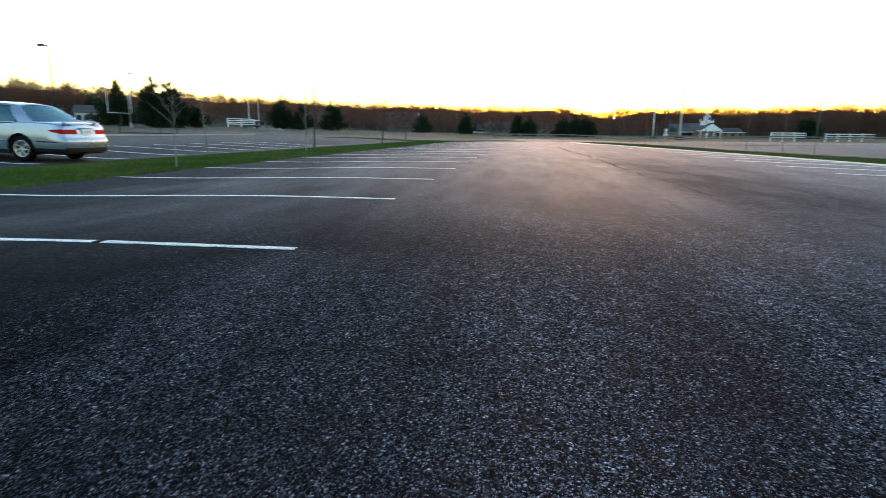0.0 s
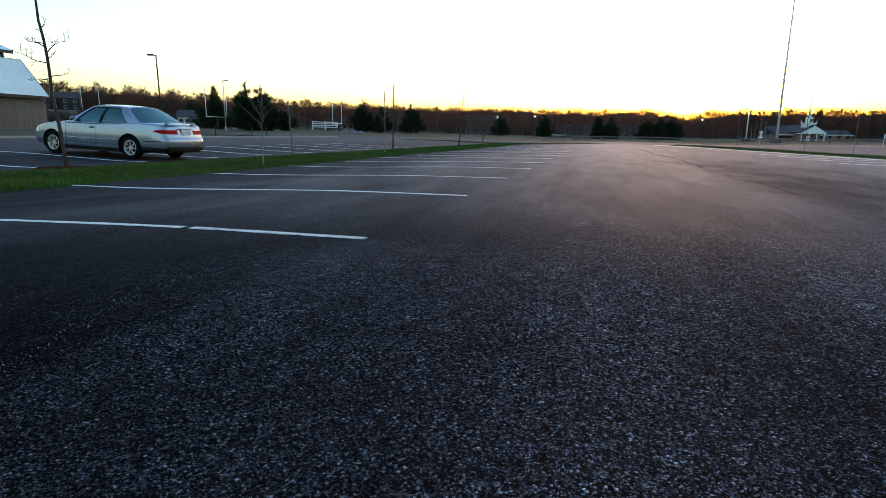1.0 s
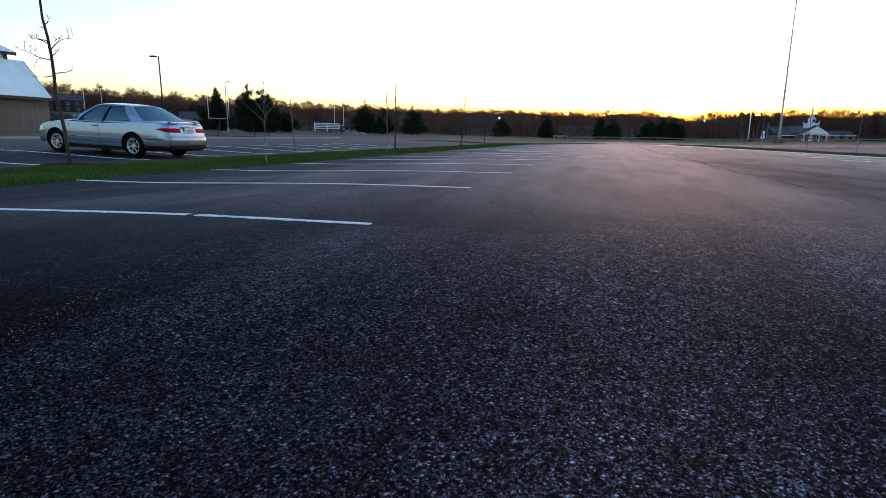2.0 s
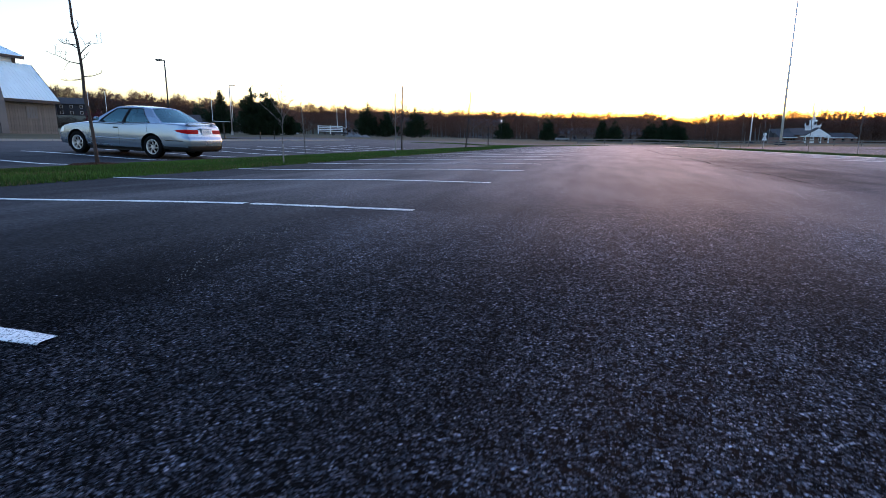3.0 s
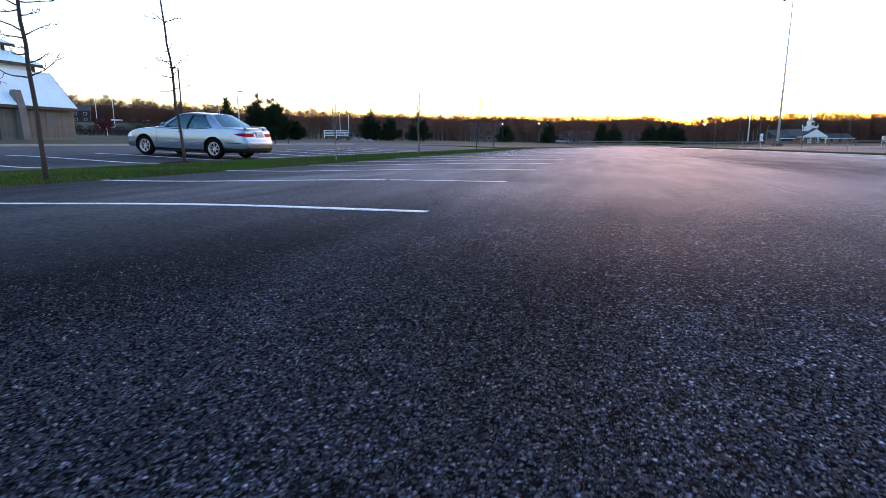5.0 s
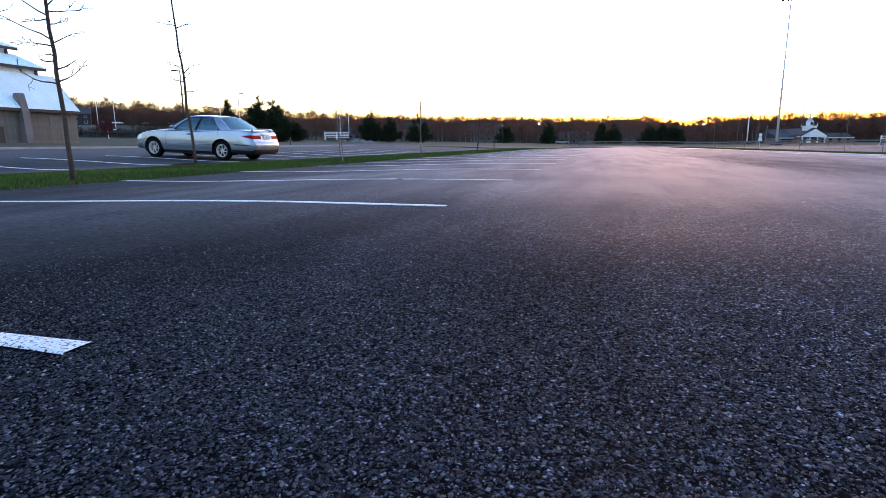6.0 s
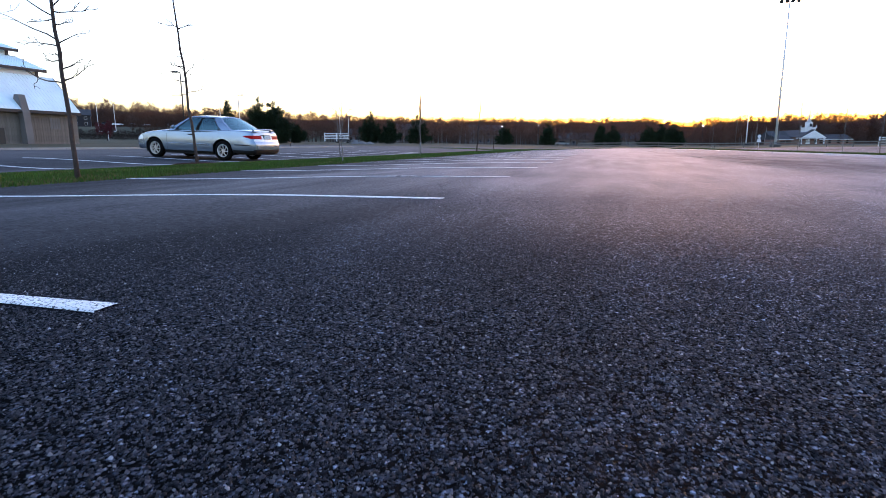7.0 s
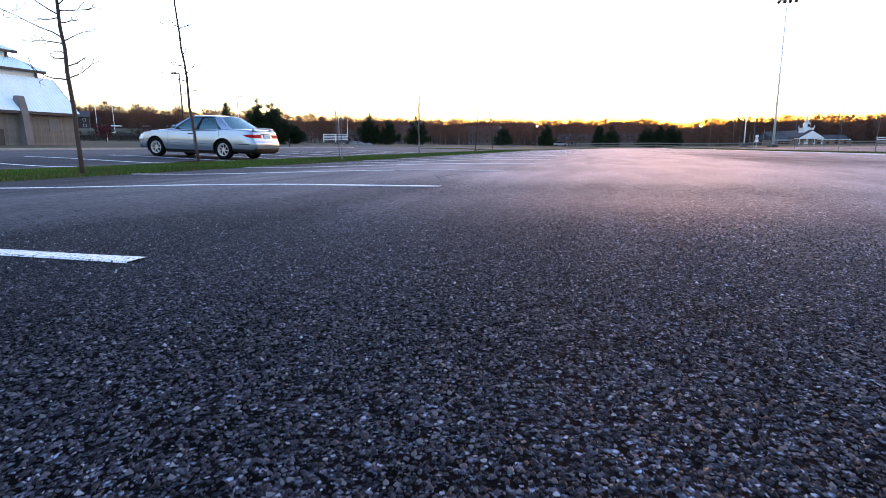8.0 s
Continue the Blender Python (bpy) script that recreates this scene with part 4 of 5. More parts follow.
def bough(bm, start, heading, length, r0, rnd, depth=0, twist=0.25, least=0.0042):
    """A bent tapering branch with side twigs."""
    n = 6
    pts, rad, p, d = [start], [r0], Vector(start), Vector(heading).normalized()
    for i in range(n):
        d = (d + Vector((rnd.uniform(-twist, twist), rnd.uniform(-twist, twist), rnd.uniform(-twist * 0.9, twist)))).normalized()
        p = p + d * length / n
        pts.append(p.copy())
        rad.append(max(least, r0 * (1 - (i + 1) / n * 0.85)))
        if depth < 2 and i >= 1 and rnd.random() < (0.75 if depth == 0 else 0.4):
            side = (d + Vector((rnd.uniform(-1, 1), rnd.uniform(-1, 1), rnd.uniform(-0.3, 0.8)))).normalized()
            bough(bm, p, side, length * rnd.uniform(0.2, 0.4), rad[-1] * 0.6, rnd, depth + 1, 0.35, least * 0.75)
    tube(bm, pts, rad, 5, False)


def sapling(x, y, tall, r0, lean, boughs, seed, label, pale=False, crown=0, wobble=0.03):
    """lean: how far the top stands off to the right, in metres; boughs: (height, right, away, up, length)."""
    rnd = random.Random(seed)
    bark = BARK if y < 7 or r0 > 0.03 else BARK_GREY
    tree = thing("young_tree", pose(x, y, gz(x, y)), label, "tree", "young trees on the island")
    n = 16
    path, rad = [], []
    for i in range(n + 1):
        t = i / n
        off = RIGHT * (lean * t + (wobble * rnd.uniform(-1, 1) if i > 1 else 0)) + AWAY * (wobble * rnd.uniform(-1, 1) if i > 1 else 0)
        path.append(Vector((0, 0, tall * t - (0.06 if i == 0 else 0))) + off)
        rad.append(r0 * (1.25 if i == 0 else 1.0) * (1 - 0.9 * t ** 1.15) + 0.003 + (0.012 * t if y > 15 else 0))
    bm = tube(bmesh.new(), path, rad, 9)
    part("trunk", bm, bark, tree, "thin grey-brown trunk", True)
    if pale:
        k = 5
        bm = tube(bmesh.new(), path[:k], [r + 0.004 for r in rad[:k]], 9)
        part("trunk_guard", bm, BARK_PALE, tree, "pale trunk wrap", True)
    def spot(h):
        f = max(0, min(n - 1e-6, h / tall * n))
        i = int(f)
        return path[i].lerp(path[i + 1], f - i), rad[i]
    for h, r, a, u, length in boughs:
        p, rr = spot(h)
        bm = bmesh.new()
        bough(bm, p, RIGHT * r + AWAY * a + Vector((0, 0, u)), length, min(0.012, rr * 0.45), rnd, least=0.0048)
        part("branch", bm, bark, tree, "", True)
    for i in range(crown):
        h = tall * (0.4 + 0.58 * (i + 0.5) / crown)
        p, rr = spot(h)
        an = rnd.random() * math.tau
        bm = bmesh.new()
        bough(bm, p, Vector((math.cos(an), math.sin(an), rnd.uniform(0.7, 1.6))), tall * rnd.uniform(0.14, 0.24) * (1.15 - h / tall), min(0.014, rr * 0.6), rnd, least=0.007 if y > 15 else 0.0042)
        part("branch", bm, bark, tree, "", True)
    return tree


sapling(-6.06, -0.42, 4.6, 0.029, -0.10, [
    (1.32, -1, .1, .16, .74), (1.34, 1, .1, .24, .38), (1.50, 1, -.2, .05, .38), (1.62, -1, .2, .1, .32), (1.66, -1, -.1, 1.0, .12), (1.80, -1, -.2, .03, .40),
    (1.84, 1, .2, .1, .34), (1.88, -1, .1, .42, .95), (2.07, 1, -.3, .02, .26), (2.18, -1, .1, .5, .85), (2.14, -1, .3, -.1, .3), (2.24, 1, .2, -.04, .46), (2.30, 1, .1, 1.2, .36),
    (2.56, 1, -.2, .12, .46), (2.56, -1, .1, .45, .85), (2.68, 1, .2, 1.0, .4), (2.9, -1, .1, .6, .6), (2.95, 1, .2, .7, .6), (3.2, -1, -.3, .9, .5), (3.5, 1, .1, 1, .5), (3.8, -.6, .1, 1, .4)], 11,
    "leafless young tree with dark brown trunk on the grass island", wobble=0.014)
sapling(-8.86, 5.28, 5.6, 0.033, -0.32, [
    (1.74, -1, 0.1, 0.02, 0.38), (1.78, 1, 0.1, 0.03, 0.39), (2.02, -1, -0.2, 0.1, 0.59), (2.1, 1, 0.1, 0.5, 0.19), (2.2, 1, 0.2, 1.2, 0.56), (2.32, -1, 0.2, 0.3, 0.38), (2.38, -1, -0.3, 0.35, 0.31),
    (2.62, -1, 0.1, 0.25, 0.12), (2.66, 1, 0.1, 0.6, 0.21), (3.25, 1, 0.1, 0.45, 0.38), (3.28, 1, -0.1, 0.2, 0.36), (3.3, -1, 0.1, 0.55, 0.26), (3.32, -1, -0.3, 0.3, 0.43), (4.2, 1, 0.1, 0.9, 0.26), (4.3, -1, 0.1, 0.8, 0.19),
    (4.7, 1, 0.2, 1, 0.30), (5, -1, 0.2, 1, 0.25)], 12, "leafless slender tree in a ring of bark mulch", crown=0)
sapling(-6.15, 7.95, 1.85, 0.011, 0.03, [(0.95, -1, .1, 1.0, .5), (1.0, 1, .2, 1.0, .45), (1.12, -1, -.2, 1.3, .5), (1.2, 1, -.3, 1.3, .5), (1.3, .3, .8, 1.2, .42), (1.35, -.3, -.8, 1.2, .4)], 13, "small bare tree with pale wrapped trunk", True, 9, 0.014)
sapling(-10.4, 16.2, 2.0, 0.018, -0.1, [], 14, "bare young tree at the edge of the west lot", False, 9, 0.012)
sapling(-7.3, 18.2, 2.45, 0.02, 0.02, [], 15, "bare young tree with pale wrapped trunk", True, 12, 0.02)
sapling(-9.6, 25.0, 3.4, 0.042, 0.08, [], 16, "bare young tree with dark trunk", False, 22, 0.02)
sapling(-8.0, 33.0, 3.8, 0.045, 0.3, [], 17, "bare young tree leaning on the island", False, 12, 0.03)
sapling(-11.2, 55.5, 1.9, 0.05, 0.0, [], 18, "bare young tree beyond the island", False, 10, 0.05)
for k, (x, y, t) in enumerate(((14.4, 39.8, 3.6), (15.9, 36.0, 2.9), (15.6, 30.0, 3.1), (12.6, 44.0, 2.6), (11.6, 46.5, 2.6), (10.2, 49.0, 2.3), (17.0, 29.5, 2.8))):
    sapling(x, y, t, 0.016, 0.02, [], 30 + k, "thin bare sapling on the narrow island", k % 2 == 1, 5)

# bark mulch ring
rs = np.random.RandomState(8)
bm = bmesh.new()
for i in range(700):
    a, r = rs.rand() * math.tau, 0.48 * math.sqrt(rs.rand())
    x, y = -8.86 + r * math.cos(a) * 1.25, 5.28 + r * math.sin(a)
    m = pose(x, y, gz(x, y) + 0.012 + 0.03 * (1 - (r / 0.48) ** 2), rs.uniform(-30, 30), rs.uniform(-30, 30), rs.uniform(0, 360))
    box(bm, (-0.035, -0.012, -0.006), (0.035, 0.012, 0.006), m)
lathe(bm, [(0.52, -0.03), (0.4, 0.012), (0.2, 0.03), (0.0, 0.036)], pose(-8.86, 5.28, gz(-8.86, 5.28)) @ Matrix.Diagonal((1.2, 1, 1, 1)), 24)
tagged(mesh_object("mulch", bm, MULCH), "ring of reddish brown bark mulch round a young tree", "mulch", "", "stuff")


# ---- barn-like hall to the west ----
METAL_ROOF = material("pale_metal_roof", (0.80, 0.91, 0.92), 0.42, 0.0, 0.04, 8, 0.08, 0.4)
SIDING = material("grey_board_siding", (0.165, 0.145, 0.122), 0.9, 0, 0.25, 10, 0.4, 0.5, 0.003, obj=0.12)
CLERE = material("translucent_clerestory", (0.72, 0.74, 0.72), 0.5, 0, 0.04, 8)
DARK_EAVE = material("dark_fascia", (0.014, 0.016, 0.020), 0.6, 0, 0.1, 10)
DARK_DOOR = material("dark_door", (0.012, 0.013, 0.014), 0.5, 0, 0.1, 10)
FIN = material("cast_concrete", (0.15, 0.145, 0.14), 0.9, 0, 0.12, 14, 0.2, 0.5, 0.004)


def barn():
    """Front wall on local x = 0 facing +x; local y runs along the wall, its north end at 0."""
    hall = thing("barn", pose(-62.0, 46.6, 1.1), "large stepped hall with pale blue metal roof and grey board walls", "building")
    long = 30.0
    bm = bmesh.new()
    box(bm, (-16, -long, -0.6), (0, 0.8, 3.55))
    part("wall", bm, SIDING, hall)
    # boards of the front wall
    me = None
    y = 0.62
    k = 0
    while y > -20:
        if me is None:
            bm = box(bmesh.new(), (0.0, -0.145, -0.4), (0.028, 0.145, 3.5), None, 0.004)
            first = part("board", bm, SIDING, hall)
            first.location = (0.001, y, 0)
            me = first.data
        else:
            o = new("board", me)
            o.parent = hall
            o.location = (0.001 + 0.006 * (k % 3), y, 0)
        y -= 0.30
        k += 1
    # roofs: (inner x, eave x, eave z, ridge x, ridge z)
    def slope(name, ex, ez, rx, rz, y0, y1, ribs):
        bm = bmesh.new()
        prism(bm, [(ex, ez), (rx, rz), (rx, rz + 0.12), (ex, ez + 0.12)], y1 - y0, pose(0, y0, 0))
        rf = part(name, bm, METAL_ROOF, hall, "pale blue standing-seam metal roof")
        n = Vector((-(rz - ez), 0, (rx - ex))).normalized()
        if n.z < 0:
            n = -n
        bm = bmesh.new()
        for i in range(ribs):
            yy = y1 - 0.12 - i * 0.42
            if yy < y0:
                break
            prism(bm, [(ex, ez + 0.12), (rx, rz + 0.12), (rx, rz + 0.17), (ex, ez + 0.17)], 0.05, pose(0, yy, 0))
        part("seam", bm, METAL_ROOF, rf)
        bm = bmesh.new()
        box(bm, (ex - 0.02, y0, ez - 0.22), (ex + 0.05, y1 + 0.02, ez + 0.10))
        part("fascia", bm, DARK_EAVE, rf, "dark eave board")
        bm = bmesh.new()
        prism(bm, [(ex, ez - 0.14), (rx, rz - 0.14), (rx, rz + 0.15), (ex, ez + 0.15)], 0.06, pose(0, y1, 0))
        part("rake", bm, DARK_EAVE, rf, "dark rake board")
    slope("roof", 0.6, 3.50, -3.2, 7.75, -long, 0.95, 62)
    slope("roof", -2.75, 8.55, -7.7, 10.45, -long, -0.1, 60)
    slope("roof", -6.9, 11.2, -10.5, 12.4, -long, -0.1, 60)
    bm = bmesh.new()
    box(bm, (-13, -long, 3.4), (-3.25, -0.95, 8.5))
    part("clerestory", bm, CLERE, hall, "pale clerestory band between the roofs")
    bm = bmesh.new()
    box(bm, (-14, -long, 8.4), (-7.6, -0.95, 11.1))
    part("clerestory", bm, CLERE, hall, "pale clerestory band under the top roof")
    for x0, z0, z1 in ((-3.2, 7.7, 8.5), (-7.55, 10.4, 11.1)):
        bm = bmesh.new()
        box(bm, (x0 - 0.3, -1.2, z0), (x0 + 0.06, -0.85, z1))
        part("corner_post", bm, DARK_EAVE, hall, "dark corner post")
    # end wall of the lower roof
    bm = bmesh.new()
    prism(bm, [(0.0, 3.5), (-3.2, 7.4), (-12, 7.4), (-12, 3.5)], 0.2, pose(0, 0.59, 0))
    part("gable_wall", bm, SIDING, hall)
    # buttress fin
    bm = bmesh.new()
    prism(bm, [(0.9, -0.5), (0.75, 3.3), (0.35, 5.25), (-0.25, 5.25), (-1.0, 3.4), (-1.0, -0.5)], 0.8, pose(0, -6.3, 0))
    bmesh.ops.bevel(bm, geom=bm.edges[:], offset=0.03, segments=1, affect='EDGES')
    part("buttress", bm, FIN, hall, "leaning concrete buttress")
    bm = bmesh.new()
    box(bm, (0.03, -9.8, -0.3), (0.12, -8.1, 1.55), None, 0.02)
    part("door", bm, DARK_DOOR, hall, "low dark door")
    bm = bmesh.new()
    box(bm, (0.035, -2.8, 1.5), (0.075, -1.5, 2.9))
    win = part("window", bm, WEATHERED, hall, "dull boarded window")
    bm = bmesh.new()
    for k in range(4):
        box(bm, (0.06, -2.72 + k * 0.31, 1.56), (0.095, -2.46 + k * 0.31, 2.84), None, 0.006)
    part("shutter_board", bm, FIN, win)
    return hall


barn()


# ---- lamps, goal posts, fences ----
def parking_lamp(x, y, top, arm, label, mat=PAINTED_STEEL, group="parking lot lamps"):
    z = gz(x, y)
    lamp = thing("street_lamp", pose(x, y, z), label, "street lamp", group)
    h = top - z
    bm = lathe(bmesh.new(), [(0.23, -0.3), (0.23, 0.6), (0.2, 0.65)], Matrix.Identity(4), 16)
    part("base", bm, CONCRETE, lamp, "round concrete base")
    bm = tube(bmesh.new(), [(0, 0, 0.6), (0, 0, h)], [0.105, 0.075], 10)
    part("pole", bm, mat, lamp, "", True)
    bm = bmesh.new()
    d = -RIGHT * arm
    tube(bm, [(0, 0, h - 0.08), (d.x * 0.4, d.y * 0.4, h - 0.02)], [0.05, 0.04], 8)
    part("arm", bm, mat, lamp)
    bm = bmesh.new()
    an = math.degrees(math.atan2(d.y, d.x))
    box(bm, (0.3, -0.2, -0.09), (1.05, 0.2, 0.09), pose(0, 0, h, 0, 0, an), 0.03)
    part("lamp_head", bm, mat, lamp, "flat rectangular lamp head")
    return lamp


parking_lamp(-53.2, 55.7, 10.2, 1.0, "tall dark parking lot lamp with a flat head")
parking_lamp(-66.7, 85.8, 10.2, -0.8, "pale parking lot lamp by the conifers", GALV)


def goal(x, y, z, heading, label, top=10.2, thin=1.0, stem=WHITE):
    post = thing("goal_post", pose(x, y, z, 0, 0, heading), label, "goal post", "football goal posts")
    bm = tube(bmesh.new(), [(0, 0, -0.3), (0, 0, 3.05)], [0.15, 0.15], 10)
    part("stem", bm, stem, post)
    bm = tube(bmesh.new(), [(-2.85, 0, 3.05), (2.85, 0, 3.05)], [0.10 * thin, 0.10 * thin], 8)
    part("crossbar", bm, WHITE, post)
    for sx in (-2.82, 2.82):
        bm = tube(bmesh.new(), [(sx, 0, 3.0), (sx, 0, top)], [0.10 * thin, 0.08 * thin], 8)
        part("upright", bm, WHITE, post)


goal(-128.5, 112.9, 1.9, 2, "white football goal post on the field", 10.5, 0.75)
goal(-75.8, 95.1, 0.92, 84, "white football goal post behind the parked car", 8.85, 0.6, PAINTED_STEEL)
goal(-84.6, 166.2, 1.15, 86, "slim white football goal post beyond the board fence", 9.0, 0.9)


def rail_fence(name, pts, rails, tall, step, post_mat, rail_mat, label, thick=0.045, post_r=0.07, lift=0.0):
    fence = thing(name, pose(0, 0, 0), label, "fence")
    total = [(Vector(a), Vector(b)) for a, b in zip(pts, pts[1:])]
    post_mesh = None
    for a, b in total:
        d = b - a
        n = max(1, round(d.length / step))
        for i in range(n):
            p, q = a + d * i / n, a + d * (i + 1) / n
            zp, zq = gz(p.x, p.y) + lift, gz(q.x, q.y) + lift
            if post_mesh is None:
                o = part("post", box(bmesh.new(), (-post_r, -post_r, -0.3), (post_r, post_r, tall + 0.08), None, 0.012), post_mat, fence)
                post_mesh = o.data
            else:
                o = new("post", post_mesh)
                o.parent = fence
            o.location = (p.x, p.y, zp)
            for k in range(rails):
                bm = bmesh.new()
                h = tall * (k + 0.8) / rails
                e = Vector((q.x - p.x, q.y - p.y, 0)).normalized().cross(Vector((0, 0, 1))) * thick / 2
                vs = []
                for c, zz in ((p, zp), (q, zq)):
                    for sgn in (-1, 1):
                        for up in (-0.07, 0.07):
                            vs.append(bm.verts.new((c.x + e.x * sgn, c.y + e.y * sgn, zz + h + up)))
                for f in ((0, 1, 3, 2), (4, 6, 7, 5), (0, 4, 5, 1), (2, 3, 7, 6), (1, 5, 7, 3), (0, 2, 6, 4)):
                    bm.faces.new([vs[t] for t in f])
                part("rail", bm, rail_mat, fence)
    return fence


rail_fence("board_fence", [(-52.4, 92.6), (-47.9, 93.9)], 4, 1.25, 2.3, WHITE, WHITE, "short white four-rail board fence on the lawn", lift=0.8)
rail_fence("rail_fence", [(-3.0, 78.5), (12, 81.0), (24, 84.0), (39, 89.0), (70, 98)], 2, 0.72, 3.6, WEATHERED, WEATHERED, "long weathered wooden rail fence along the far drive")
rail_fence("board_fence", [(40.5, 93.0), (47, 96.0)], 4, 1.3, 2.2, WHITE, WHITE, "white board fence beside the far drive")
rail_fence("board_fence", [(51, 98.0), (60, 101.0)], 3, 1.2, 2.2, WHITE, WHITE, "white board fence further along the drive")

# low posts by the west lot
def low_post(x, y, tall):
    p = thing("bollard", pose(x, y, gz(x, y)), "thin dark marker post on the lawn by the lot", "bollard", "marker posts by the west lot")
    part("post", tube(bmesh.new(), [(0, 0, -0.2), (0, 0, tall)], [0.05, 0.045], 8), PAINTED_STEEL, p)
    part("cap", lathe(bmesh.new(), [(0.06, tall), (0.06, tall + 0.05), (0.02, tall + 0.09)], Matrix.Identity(4), 8), PAINTED_STEEL, p)


low_post(-30.0, 36.5, 0.85)
low_post(-30.0, 43.8, 0.8)
low_post(-30.0, 41.5, 0.7)


def flood_pole(x, y, tall, r0, head, label):
    z = gz(x, y)
    pole = thing("floodlight_pole", pose(x, y, z), label, "floodlight", "sports floodlights")
    part("base", lathe(bmesh.new(), [(0.9, -0.4), (0.9, 0.35), (0.75, 0.5)], Matrix.Identity(4), 20), DARK_EAVE, pole, "dark round footing")
    part("pole", tube(bmesh.new(), [(0, 0, 0.4), (0, 0, tall * 0.5), (0, 0, tall)], [r0, r0 * 0.72, r0 * 0.4], 14), POLE, pole, "tapered galvanised pole", True)
    if head:
        for k in range(2):
            zz = tall - 0.5 - k * 1.3
            bm = box(bmesh.new(), (-1.5, -0.08, zz - 0.06), (1.5, 0.08, zz + 0.06))
            arm = part("crossarm", bm, PAINTED_STEEL, pole)
            for j in range(4):
                xx = -1.3 + j * 0.87
                bm = lathe(bmesh.new(), [(0.12, 0.25), (0.24, 0.1), (0.3, -0.2)], pose(xx, -0.25, zz - 0.25, 60, 0, 0), 14)
                part("floodlight", bm, PAINTED_STEEL, arm, "dark bowl floodlight")
    return pole


flood_pole(30.1, 106.7, 26.6, 0.21, True, "very tall tapered floodlight pole by the church")
flood_pole(32.2, 138.6, 7.4, 0.16, False, "shorter pale pole beyond the rail fence")

# round sign over a white board
sign = thing("road_sign", pose(20.8, 78.3, gz(20.8, 78.3) + 0.25) @ Matrix.Scale(0.55, 4), "round dark-rimmed white sign above a white board", "sign")
part("pole", tube(bmesh.new(), [(0, 0, -0.9), (0, 0, 2.6)], [0.05, 0.05], 8), GALV, sign)
part("disc", lathe(bmesh.new(), [(0.0, 0.0), (0.62, 0.0), (0.62, 0.06), (0.0, 0.06)], pose(0, -0.06, 2.35, 90, 0, 0), 24), DARK_EAVE, sign, "dark round rim")
part("face", lathe(bmesh.new(), [(0.0, 0.0), (0.4, 0.0), (0.4, 0.03), (0.0, 0.03)], pose(0, -0.13, 2.3, 90, 0, 0), 24), WHITE, sign, "white centre")
part("board", prism(bmesh.new(), [(-0.5, 0.9), (0.5, 0.9), (0.22, 2.0), (-0.22, 2.0)], 0.04, pose(0, -0.12, 0)), WHITE, sign, "white tapered board")


def small_lamp(x, y, top, label):
    z = gz(x, y)
    lamp = thing("street_lamp", pose(x, y, z), label, "street lamp", "far lit lamps")
    part("pole", tube(bmesh.new(), [(0, 0, -0.2), (0, 0, top - z)], [0.07, 0.05], 8), PAINTED_STEEL, lamp)
    part("bulb", lathe(bmesh.new(), [(0.02, -0.10), (0.07, -0.06), (0.075, 0.03), (0.04, 0.08)], pose(0, 0, top - z + 0.1), 12), GLOW, lamp, "glowing lamp globe")


GLOW = lit_material("lamp_glow", (1.0, 0.95, 0.85), 6.0)
small_lamp(-88.6, 134.2, 6.4, "far lit street lamp near dark conifers")
small_lamp(24.4, 150.0, 4.9, "far lit street lamp by the woods")
small_lamp(-27.6, 150.0, 5.6, "far lit street lamp before the trees")
small_lamp(-17.6, 152.0, 5.8, "far lit street lamp before the trees")
small_lamp(-70.0, 150.0, 6.8, "far lit street lamp near dark conifers")


# ---- church ----
SHINGLE = material("grey_shingles", (0.055, 0.052, 0.056), 0.9, 0, 0.2, 3, 0.2, 0.3)
BRICK = material("brick_wall", (0.22, 0.13, 0.10), 0.9, 0, 0.2, 8, 0.15, 0.5)
PANE = glass_material("window_pane", (0.5, 0.55, 0.6))


